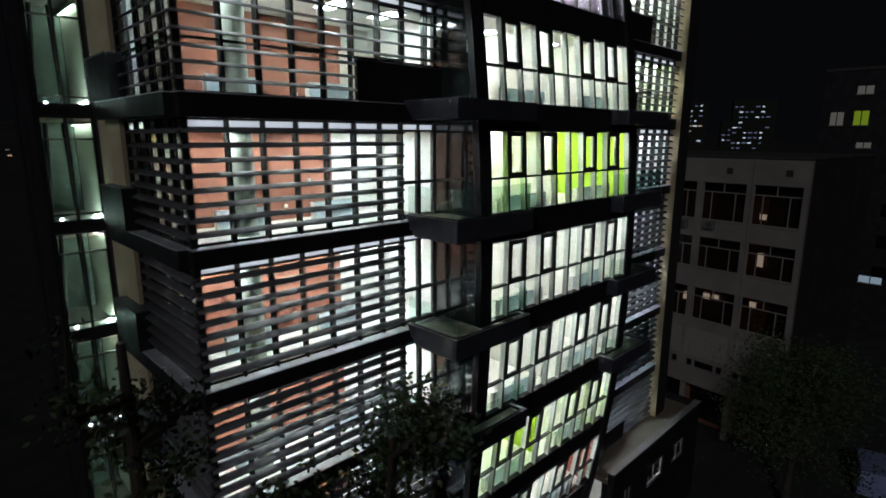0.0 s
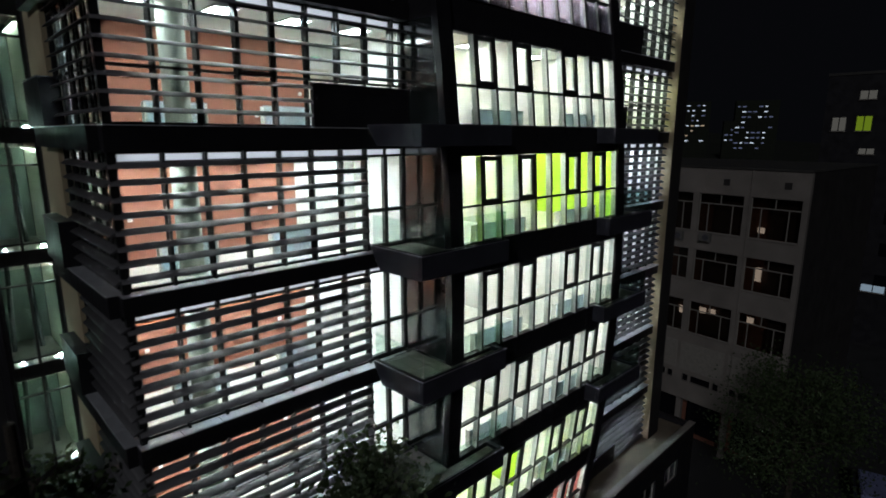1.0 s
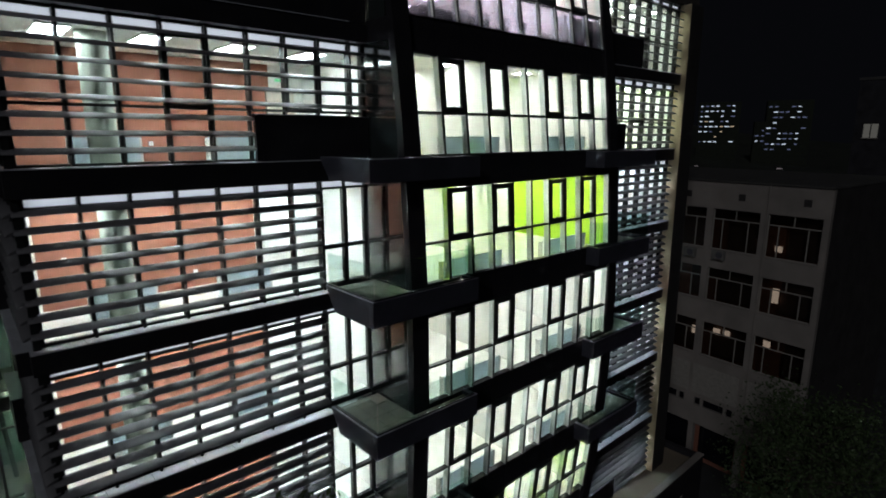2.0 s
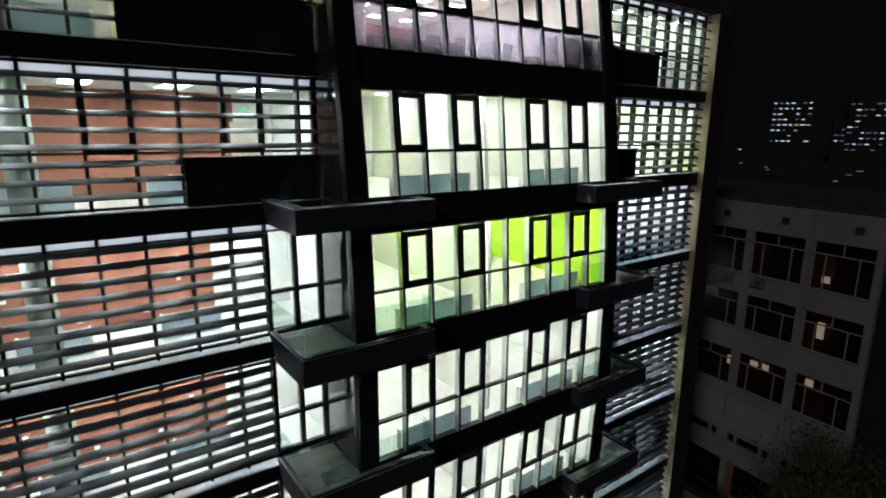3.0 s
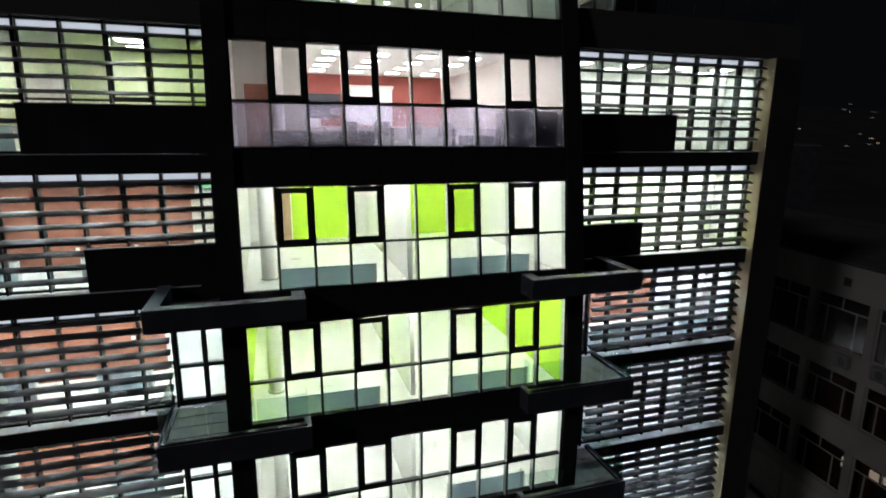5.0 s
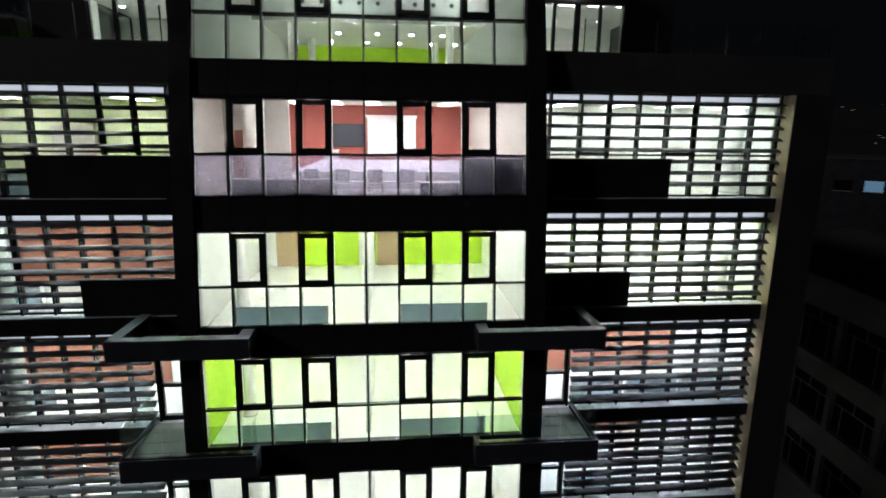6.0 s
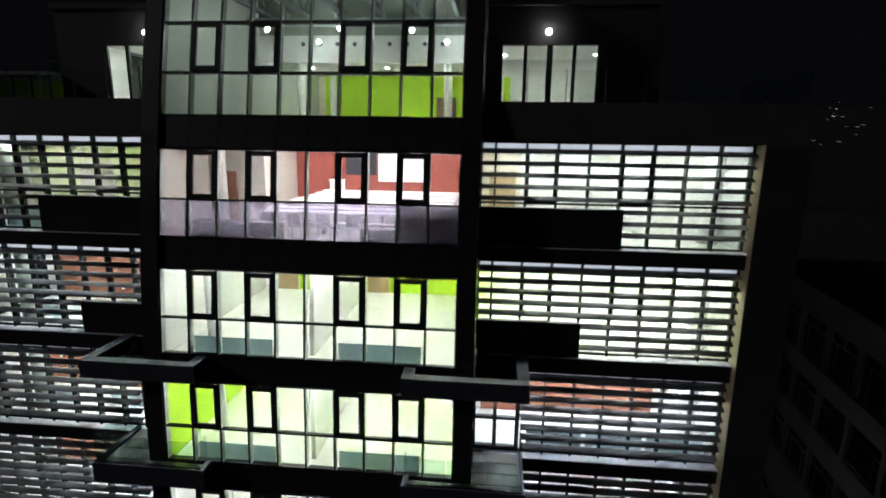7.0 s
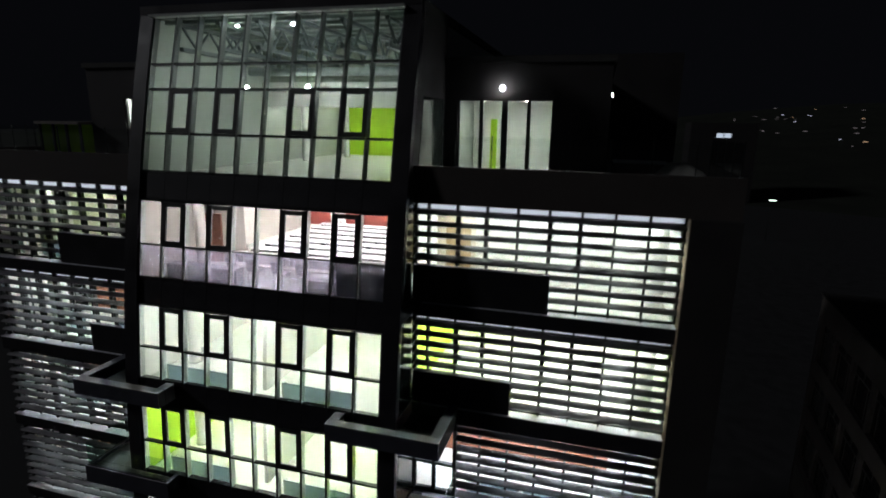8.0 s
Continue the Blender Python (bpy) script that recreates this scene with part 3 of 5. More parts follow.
TILE = mesh_of(cube(-0.235, 0.235, -0.235, 0.235, 0.0, 0.012, 0.003), DECK, "deck_tile")
for s, side in SIDES:
    can = thing("canopy_box", "grey open box beam wrapping round the pier", "canopy", "boxes round the piers")
    top = SILL[6] - 0.04
    part("beam", u_beam(s, -1.02, top - 0.57, top, 0.32), BOX, can)
    # thin sheet carries the light on the beam top in its colour
    part("coping", u_beam(s, -1.03, top + 0.001, top + 0.012, 0.34, 0.0), BOXTOP, can, "thin sheet, paler for the window light on the beam top")
    bm = cube(s * 3.47, s * 6.56, -0.70, bow(top) - 0.15, top - 0.56, top - 0.45)
    box(bm, s * 5.27, s * 6.56, bow(top) - 0.15, 1.26, top - 0.56, top - 0.45)
    part("tray", bm, BLACK, can)
    for k in BALCONY:
        b = thing("balcony", "grey balcony slab with frameless glass railing round the pier", "balcony", "balconies")
        top = SILL[k] + 0.05
        yb = bow(top) - 0.15
        part("beam", u_beam(s, -1.02, top - 0.68, top, 0.16), BOX, b)
        # same here: the lit top of the beam is put into colour
        part("coping", u_beam(s, -1.03, top + 0.001, top + 0.010, 0.17, 0.0), BOXTOP, b, "thin sheet, paler for the window light on the beam top")
        bm = cube(s * 3.31, s * 6.72, -0.86, yb, top - 0.5, top - 0.12)
        box(bm, s * 5.27, s * 6.72, yb, 1.26, top - 0.5, top - 0.12)
        part("deck", bm, DECK, b, "pale tiled deck")
        zt = top - 0.12
        for i in range(7):
            xa = s * (3.565 + i * 0.481)
            tile = piece("deck_tile", TILE, b, xa, (-0.84 + yb - 0.02) / 2, zt)
            tile.scale.y = (yb - 0.02 + 0.84) / 0.47
            if i > 3:
                for j in range(3):
                    tile = piece("deck_tile", TILE, b, xa, yb + 0.02 + (j + 0.5) * (1.22 - yb) / 3, zt)
                    tile.scale.y = ((1.22 - yb) / 3 - 0.01) / 0.47
        for a, c in ((3.27, 4.50), (4.53, 5.68), (5.71, 6.765)):
            part("railing_pane", cube(s * a, s * c, -0.955, -0.94, top - 0.06, top + 0.92), RAILGLASS, b, "greenish glass pane")
        part("railing_pane", cube(s * 6.785, s * 6.80, -0.93, 1.23, top - 0.06, top + 0.92), RAILGLASS, b, "greenish glass pane")
        part("railing_pane", cube(s * 3.23, s * 3.245, -0.93, yb, top - 0.06, top + 0.92), RAILGLASS, b, "greenish glass pane")
        part("channel", cube(s * 3.25, s * 6.82, -0.985, -0.91, top + 0.011, top + 0.05), FRAME, b)
        part("channel", cube(s * 6.755, s * 6.83, -0.90, 1.23, top + 0.011, top + 0.05), FRAME, b)


# ---- ceiling lights ----
def light_meshes(mat, w, d):
    return mesh_of(cube(-w / 2, w / 2, -d / 2, d / 2, -0.035, -0.02), mat, "diffuser")


bm = bmesh.new()
for a, b, c, d in ((-0.32, 0.32, -0.32, -0.30), (-0.32, 0.32, 0.30, 0.32), (-0.32, -0.30, -0.30, 0.30), (0.30, 0.32, -0.30, 0.30)):
    box(bm, a, b, c, d, -0.045, 0)
LIGHT_FRAME = mesh_of(bm, WHITE, "light_frame")
DIFFUSER = {m.name: light_meshes(m, 0.6, 0.6) for m in (L_GREEN, L_COOL, L_WING, L_PINK, L_SOFT)}


def ceiling_light(x, y, z, mat):
    ob = thing("ceiling_light", "square white ceiling light panel, switched on", "ceiling light", "ceiling lights", at=(x, y, z))
    piece("frame", LIGHT_FRAME, ob)
    piece("diffuser", DIFFUSER[mat.name], ob)
    return ob


# ---- rooms in the bay ----
def door(x, y, z, label="closed brown wooden door in a room wall", w=0.95, h=2.05, leaf=None):
    d = thing("door", label, "door", "room doors", at=(x, y, z))
    part("leaf", cube(-w / 2 + 0.05, w / 2 - 0.05, -0.03, 0.02, 0, h, 0.004), leaf or WOOD, d)
    bm = cube(-w / 2, -w / 2 + 0.05, -0.05, 0.03, 0, h + 0.05)
    box(bm, w / 2 - 0.05, w / 2, -0.05, 0.03, 0, h + 0.05)
    box(bm, -w / 2 + 0.05, w / 2 - 0.05, -0.05, 0.03, h, h + 0.05)
    part("frame", bm, leaf or WOOD, d)
    bm = cube(w / 2 - 0.16, w / 2 - 0.06, -0.075, -0.06, 1.0, 1.02)
    box(bm, w / 2 - 0.09, w / 2 - 0.07, -0.06, -0.03, 1.0, 1.02)
    part("handle", bm, STEEL, d, "metal handle")
    return d


def window_cabinet(x, y, z, w):
    """A low cabinet behind the lower panes, its front translucent to look lit."""
    c = thing("window_cabinet", "low grey cabinet with white ends behind a window, front translucent to look lit", "screen", "window screens", at=(x, y, z))
    part("sheet", cube(-w / 2 + 0.05, w / 2 - 0.05, 0, 0.012, 0.02, 0.66), TRANSLUCENT, c)
    part("rail", cube(-w / 2, w / 2, -0.012, 0.024, 0.66, 0.69, 0.004), CABINET, c)
    part("rail", cube(-w / 2, w / 2, -0.012, 0.024, 0.0, 0.02, 0.004), CABINET, c)
    for sx in (-1, 1):
        part("end", cube(sx * w / 2, sx * (w / 2 - 0.05), -0.012, 0.20, 0.02, 0.66), WHITE, c, "white end panel")
    return c


BACK = 7.9
BAYROOMS = {  # left side, right side, back left, back right
    1: (CREAM, RED, RED, CREAM), 2: (CREAM, CREAM, LIME, CREAM), 3: (CREAM, CREAM, CREAM, CREAM),
    4: (CREAM, CREAM, CREAM, CREAM), 5: (LIME, LIME, CREAM, CREAM), 6: (CREAM, CREAM, LIME, LIME)}
for k, (left, right, bl, br) in BAYROOMS.items():
    f, c = FLOOR[k], TOP[k]
    solid(f"wall_room_left_{k}", bowed(-5.05, -4.72, f, c, 0.125, BACK, 4), left, "painted side wall of a room behind the bay", "wall")
    solid(f"wall_room_right_{k}", bowed(4.72, 5.05, f, c, 0.125, BACK, 4), right, "painted side wall of a room behind the bay", "wall")
    solid(f"wall_back_left_{k}", cube(-4.72, -0.12, BACK, BACK + 0.15, f, c), CREAM, "painted rear wall of a room", "wall")
    if bl is not CREAM:
        solid(f"wall_back_accent_{k}", cube(-3.1, -0.65, BACK - 0.02, BACK - 0.004, f, c), bl, "brightly painted part of a rear wall", "wall")
    solid(f"wall_back_right_{k}", cube(0.04, 4.72, BACK, BACK + 0.15, f, c), br, "painted rear wall of a room", "wall")
    solid(f"wall_partition_{k}", bowed(-0.115, 0.035, f, c, 0.75, BACK + 0.1, 4), LIME if k == 2 else CREAM, "painted partition wall between two rooms", "wall")
    col = thing("column", "round pale column inside a room", "column", "columns", at=(-4.02, 1.87, f))
    part("shaft", tube(bmesh.new(), 0, 0, 0.03, c - f, 0.22, n=24), CREAM, col)
    part("base", tube(bmesh.new(), 0, 0, 0, 0.03, 0.25, n=24), COLUMN, col)
    window_cabinet(-2.44, bow(f) + 0.28, f, 2.6)
    window_cabinet(2.28, bow(f) + 0.28, f, 2.6)
    door(-3.62, BACK - 0.04, f)
    door(0.60, BACK - 0.04, f)
    for x in (-3.4, -0.70, 0.65, 3.5):
        for y in (bow(c) + 0.46, 3.2, 5.8):
            ceiling_light(x, y, c, L_GREEN)

# lecture hall
f, c = FLOOR[7], TOP[7]
solid("wall_hall_left", bowed(-5.05, -4.72, f, c, 0.125, 12.6, 4), BEIGE, "beige side wall of the lecture hall", "wall")
solid("wall_hall_right", bowed(4.72, 5.05, f, c, 0.125, 12.6, 4), BEIGE, "beige side wall of the lecture hall", "wall")
solid("wall_hall_back", cube(-4.72, 4.72, 12.5, 12.7, f, c), RED, "red painted end wall of the lecture hall", "wall")
solid("wall_hall_screen", cube(-4.72, -2.6, 3.6, 3.75, f, c), BEIGE, "beige partition in the lecture hall", "wall")
bd = thing("blackboard", "dark slate board on the red wall", "blackboard")
part("slate", cube(-2.03, -0.50, 12.43, 12.46, 25.2, 26.25), BOARD, bd)
part("frame", cube(-2.07, -0.46, 12.46, 12.498, 25.16, 26.29), FRAME, bd)
wb = thing("projection_screen", "white projection screen on the red wall", "screen")
part("cloth", cube(-0.35, 2.02, 12.38, 12.40, 24.85, 26.6), SCREEN, wb)
part("case", cube(-0.42, 2.09, 12.34, 12.498, 26.6, 26.72), WHITE, wb)
for x in (-3.3, -1.65, 0, 1.65, 3.3):
    for y in (1.25, 3.0, 4.9, 6.8, 8.7, 10.6):
        if not (x < -3 and 2 < y < 4):
            ceiling_light(x, y, c, L_PINK)
door(-4.05, 3.56, f, "closed red-brown door in the beige partition", 0.8, 1.95, REDWOOD)


def desk_row(x, y, z, w):
    d = thing("desk_row", "long white lecture desk with a fixed bench", "desk", "lecture desks", at=(x, y, z))
    for n in range(5):
        a = -w / 2 + n * w / 5
        part("top", cube(a + 0.004, a + w / 5 - 0.004, 0, 0.54, 0.72, 0.75, 0.005), DESKWOOD, d)
    part("modesty_panel", cube(-w / 2, w / 2, 0.40, 0.43, 0.15, 0.70), DESKWOOD, d)
    part("bench", cube(-w / 2, w / 2, -0.38, -0.03, 0.42, 0.45, 0.005), PALEBEIGE, d, "beige bench")
    for n in range(4):
        a = -w / 2 + 0.1 + n * (w - 0.25) / 3
        part("leg", cube(a, a + 0.05, 0.05, 0.38, 0, 0.72), DESKDARK, d)
    return d


for i in range(8):
    desk_row(0.9, 2.35 + i * 0.95, f, 6.4)


col = thing("column", "round beige column in the lecture hall", "column", "columns", at=(-3.55, 2.2, f))
part("shaft", tube(bmesh.new(), 0, 0, 0.03, c - f, 0.2, n=24), BEIGE, col)
part("base", tube(bmesh.new(), 0, 0, 0, 0.03, 0.23, n=24), COLUMN, col)


def hall_chair(x, y, turn):
    d = thing("chair", "grey plastic chair by the hall window", "chair", "hall chairs", at=(x, y, f))
    d.rotation_euler.z = turn
    part("seat", cube(-0.22, 0.22, -0.20, 0.22, 0.43, 0.46, 0.012), CHAIRGREY, d)
    bm = cube(-0.22, 0.22, -0.02, 0.02, 0.0, 0.42, 0.012)
    bmesh.ops.transform(bm, matrix=pose(0, -0.22, 0.48, 10), verts=bm.verts)
    part("backrest", bm, CHAIRGREY, d)
    for u in (-0.2, 0.2):
        for v in (-0.2, 0.2):
            part("leg", tube(bmesh.new(), u, v, 0, 0.43, 0.014, n=8), STEEL, d)
    return d


for x, y, a in ((-0.72, 1.5, 4), (0.28, 1.52, -3), (1.2, 1.55, 6), (-1.6, 1.6, -5)):
    hall_chair(x, y, radians(a))
# the tall right cupboard is sized to darken two panes from the camera
for a, b, h in ((-3.9, -1.0, 0.60), (1.6, 2.75, 0.50), (2.8, 4.66, 1.22)):
    d = thing("cupboard", "low dark cupboard standing behind the glass", "cupboard", "hall cupboards", at=((a + b) / 2, 0.75, f))
    w = b - a
    part("body", cube(-w / 2, w / 2, 0.012, 0.4, 0, h, 0.006), DESKDARK, d)
    n = max(1, round(w / 0.95))
    for i in range(n):
        leaf = part("door", cube(-w / 2 + i * w / n + 0.006, -w / 2 + (i + 1) * w / n - 0.006, -0.008, 0.010, 0.06, h - 0.02, 0.004), DESKDARK, d)
        part("handle", cube(-w / 2 + (i + 0.88) * w / n, -w / 2 + (i + 0.90) * w / n, -0.03, -0.009, h * 0.55, h * 0.55 + 0.12), STEEL, leaf)
    part("worktop", cube(-w / 2 - 0.01, w / 2 + 0.01, -0.02, 0.41, h, h + 0.025, 0.005), CHAIRGREY, d)

# top hall
f, c = FLOOR[8], 33.1
solid("wall_top_left", bowed(-5.05, -4.72, f, c, 0.125, 16.55), HALLGREY, "pale side wall of the top hall", "wall")
solid("wall_top_right", bowed(4.72, 5.05, f, c, 0.125, 16.55), HALLGREY, "pale side wall of the top hall", "wall")
solid("wall_top_back", cube(-4.72, 4.72, 16.56, 16.7, f, c), PALEBEIGE, "beige rear wall of the top hall", "wall")
solid("wall_top_lime", cube(-4.3, 4.3, 16.50, 16.555, f, 30.45), LIME, "lime green painted rear wall panel", "wall")
solid("ceiling_8", cube(-4.72, 4.72, 8.7, 16.49, 30.45, 30.55), CEIL, "white dropped ceiling of the top hall", "ceiling")
solid("wall_top_bulkhead", cube(-4.72, 4.72, 8.5, 8.7, 30.25, 31.35), WHITE, "white bulkhead with air nozzles", "wall")
solid("wall_top_upper", cube(-4.72, 4.72, 8.71, 8.8, 31.35, 33.1), COLUMN, "grey wall above the bulkhead", "wall")
solid("ceiling_deck", cube(-4.72, 4.72, 1.9, 8.7, 33.06, 33.14), HALLGREY, "pale underside of the hall roof deck", "ceiling")
for i in range(6):
    t = thing("roof_truss", "grey steel lattice truss under the hall roof", "truss", "roof trusses")
    x = -3.95 + i * 1.58
    part("lower_chord", cube(x - 0.08, x + 0.08, 2.5, 8.5, 31.98, 32.12), TRUSS, t)
    part("upper_chord", cube(x - 0.08, x + 0.08, 2.5, 8.5, 32.82, 32.94), TRUSS, t)
    for n in range(8):
        y = 2.6 + n * 0.73
        up, down = (32.10, 32.84) if n % 2 else (32.84, 32.10)
        part("web", rod(bmesh.new(), (x, y, up), (x, y + 0.73, down), 0.05, n=6), TRUSS, t)
for n in range(7):
    p = thing("purlin", "pale steel purlin crossing the roof trusses", "beam", "roof purlins")
    y = 2.7 + n * 0.95
    part("beam", cube(-4.7, 4.7, y - 0.05, y + 0.05, 32.942, 33.05), STEEL, p)
    part("flange", cube(-4.7, 4.7, y - 0.10, y + 0.10, 32.920, 32.9415), STEEL, p)
duct = thing("air_duct", "round galvanised air duct under the hall roof", "duct", at=(0, 7.6, 31.72))
part("pipe", rod(bmesh.new(), (-4.7, 0, 0), (4.7, 0, 0), 0.17, n=20), STEEL, duct)
for x in (-3, -1, 1, 3):
    part("hanger", cube(x - 0.015, x + 0.015, -0.18, 0.18, 0.0, 0.36), STEEL, duct)
for x in (-1.75, 0.45):
    p = thing("roof_lamp", "small bright lamp fixed to a roof truss", "lamp", "hall lamps", at=(x, 2.75, 32.84))
    part("bulb", tube(bmesh.new(), 0, 0, -0.05, 0.0, 0.055, n=14), L_HALL, p)
    part("housing", tube(bmesh.new(), 0, 0, 0.001, 0.07, 0.09, n=14), PLASTIC, p)
for x, y, z in ((-2.4, 4.0, 30.83), (0.2, 4.0, 30.85), (2.7, 4.0, 30.78), (-1.6, 7.2, 30.9), (3.6, 7.2, 30.9)):
    p = thing("pendant_lamp", "bright pendant lamp in the top hall", "lamp", "hall lamps", at=(x, y, z))
    bm = bmesh.new()
    bmesh.ops.create_uvsphere(bm, u_segments=12, v_segments=8, radius=0.075)
    part("bulb", bm, L_HALL, p)
    part("cable", tube(bmesh.new(), 0, 0, 0.06, 32.12 - z, 0.008, n=6), FRAME, p)
SPOT_LENS = mesh_of(tube(bmesh.new(), 0, 0, -0.028, -0.012, 0.095, n=18), L_DOWN, "lens")
SPOT_RING = mesh_of(tube(bmesh.new(), 0, 0, -0.011, 0.0, 0.125, n=18), WHITE, "ring")
for y, xs in ((9.6, (-4.1, -2.4, -0.7, 1.0, 2.6, 4.0)), (12.2, (-3.6, -1.6, 0.2, 1.8, 3.3)), (14.8, (-4.0, -2.2, -0.4, 1.3, 2.9, 4.2))):
    for x in xs:
        p = thing("downlight", "small round downlight in the dropped ceiling", "ceiling light", "hall downlights", at=(x, y, 30.45))
        piece("lens", SPOT_LENS, p)
        piece("ring", SPOT_RING, p)
for i in range(9):
    d = thing("air_nozzle", "round dark air nozzle in the bulkhead", "vent", "air nozzles", at=(-2.7 + i * 0.75, 8.47, 31.0))
    bm = bmesh.new()
    bmesh.ops.create_cone(bm, cap_ends=True, segments=16, radius1=0.10, radius2=0.10, depth=0.04, matrix=pose(0, 0, 0, 90))
    part("ring", bm, STEEL, d)
    bm = bmesh.new()
    bmesh.ops.create_cone(bm, cap_ends=True, segments=16, radius1=0.07, radius2=0.07, depth=0.05, matrix=pose(0, 0, 0, 90))
    part("throat", bm, DESKDARK, d)
door(2.75, 16.46, f, "closed brown door in the lime green wall", 1.1, 1.6, DARKWOOD)
for x, y in ((-3.4, 10.0), (-3.1, 14.0), (3.4, 10.0), (3.1, 14.0)):
    col = thing("column", "slim pale column in the top hall", "column", "columns", at=(x, y, f))
    part("shaft", tube(bmesh.new(), 0, 0, 0, 30.45 - f, 0.17, n=20), WHITE, col)

# ---- rooms in the wings ----
SOCKETS, SOCKETS6 = ((10.9, 0.45), (9.3, 0.45), (8.4, 1.25), (12.4, 1.25)), ((9.9, 0.5), (8.2, 0.5), (6.6, 1.25))
WINGROOMS = {  # side, storey: rear wall of the outer part, where it ends, rear wall of the inner part, end wall, depth, lamps
    (-1, 1): (ORANGE, 7.4, CREAM, CREAM, 4.3, L_WING), (-1, 2): (ORANGE, 7.4, CREAM, CREAM, 4.3, L_WING),
    (-1, 3): (ORANGE, 7.4, CREAM, CREAM, 4.3, L_WING), (-1, 4): (ORANGE, 7.4, CREAM, CREAM, 4.3, L_WING),
    (-1, 5): (ORANGE, 7.46, CREAM, CREAM, 4.5, L_WING), (-1, 6): (ORANGE, 6.3, CREAM, WHITE, 5.4, L_WING),
    (-1, 7): (OLIVE, 8.8, OLIVE, LIME, 4.9, L_GREEN),
    (1, 1): (CREAM, 8.0, CREAM, CREAM, 6.0, L_COOL), (1, 2): (CREAM, 8.0, CREAM, CREAM, 6.0, L_COOL),
    (1, 3): (WHITE, 8.0, WHITE, WHITE, 5.0, L_COOL), (1, 4): (ORANGE, 8.0, WHITE, WHITE, 6.1, L_COOL),
    (1, 5): (ORANGE, 5.4, WHITE, WHITE, 4.5, L_COOL), (1, 6): (CREAM, 6.3, CREAM, LIME, 8.6, L_GREEN),
    (1, 7): (CREAM, 6.6, PALEBEIGE, CREAM, 4.6, L_SOFT)}
for (s, k), (outer, cut, inner, end, deep, lamp) in WINGROOMS.items():
    side = "left" if s < 0 else "right"
    f, c = FLOOR[k], TOP[k]
    solid(f"wall_wing_outer_{side}_{k}", cube(s * cut, s * 13.27, deep, deep + 0.15, f, c), outer, "painted rear wall of a wing room", "wall")
    solid(f"wall_wing_inner_{side}_{k}", cube(s * 5.11, s * (cut - 0.002), deep, deep + 0.15, f, c), inner, "painted rear wall of a wing room", "wall")
    solid(f"wall_wing_end_{side}_{k}", cube(s * 5.06, s * 5.10, WIN + 0.1, deep, f, c), end, "painted end wall of a wing room", "wall")
    col = thing("column", "round grey column inside a wing room" if s < 0 else "round white column inside a wing room", "column", "columns", at=(-11.58, 2.55, f) if s < 0 else (12.76, 3.1, f))
    part("shaft", tube(bmesh.new(), 0, 0, 0.03, c - f, 0.30, n=24), COLUMN if s < 0 else WHITE, col)
    if s > 0:
        solid(f"wall_wing_side_{k}", cube(13.20, 13.27, WIN + 0.1, deep - 0.002, f, c), WHITE, "white end wall inside a wing room", "wall")
    part("base", tube(bmesh.new(), 0, 0, 0, 0.03, 0.33, n=24), COLUMN, col)
    for x in ((8.4, 11.45) if s < 0 and k < 7 else (10.7, 12.8) if s < 0 else (8.0, 10.05, 12.1) if k == 5 else (8.0,) if k < 6 else ()):
        window_cabinet(s * x, 3.0 if s < 0 and k < 7 else WIN + 0.35, f, 0.8 if x > 12.5 else 1.5 if s < 0 else 1.9)
    if k > 5 and (s, k) not in ((1, 6), (-1, 7)):
        door(s * 5.95, deep - 0.04, f, "closed pale wooden door of a wing room", leaf=PALEBEIGE if s < 0 else None)
    if (s, k) == (-1, 7):
        door(-10.05, deep - 0.04, f, "closed grey-brown double door of a wing room", 1.4, leaf=BEIGE)
    if lamp:
        for x in ((7.2, 11.2) if (s, k) in ((-1, 7), (1, 4), (1, 2)) else (6.4, 8.4, 10.4, 12.3)):
            for y in ((2.45, 3.7, 5.4, 7.4) if (s, k) == (1, 6) else (2.32, 3.0) if (s, k) == (-1, 6) else (2.45, 3.7)):
                ceiling_light(s * x, y, c - 0.286, lamp)
    if (s, k) in ((1, 4), (1, 5)):
        solid(f"wall_wing_accent_{k}", cube(11.95, 13.195, deep - 0.03, deep - 0.004, f, c), WHITE, "white painted part of a rear wall", "wall")
    if s < 0:
        solid(f"wall_wing_corner_{k}", cube(-13.27, -12.98, deep - 0.02, deep - 0.004, f, c), WHITE, "white painted corner strip of a wing room", "wall")
# lit corridors behind the side windows
for k in range(1, 8):
    f, c = FLOOR[k], TOP[k]
    solid(f"wall_corridor_end_{k}", cube(-13.2, -9.6, 7.60, 7.70, f, c), CREAM, "cream end wall of a corridor", "wall")
    solid(f"wall_corridor_inner_{k}", cube(-9.6, -9.5, 5.6, 7.70, f, c), CREAM, "cream inner wall of a corridor", "wall")
    ceiling_light(-12.3, 6.5, c, L_WING)
lec = thing("lectern", "white lectern standing before the red wall", "lectern", at=(-1.95, 10.45, FLOOR[7]))
part("body", cube(-0.32, 0.32, -0.22, 0.22, 0, 1.12, 0.01), WHITE, lec)
part("top", cube(-0.36, 0.36, -0.27, 0.27, 1.12, 1.16, 0.008), SCREEN, lec)
sign = thing("exit_sign", "small green exit sign on the terracotta wall", "sign", at=(-5.95, 5.37, 22.72))
part("body", cube(-0.17, 0.17, -0.012, 0.03, -0.06, 0.06, 0.004), WHITE, sign)
part("face", cube(-0.15, 0.15, -0.016, -0.0125, -0.045, 0.045), glow("exit_green", (0.25, 0.8, 0.4), 0.9), sign, "glowing green face")

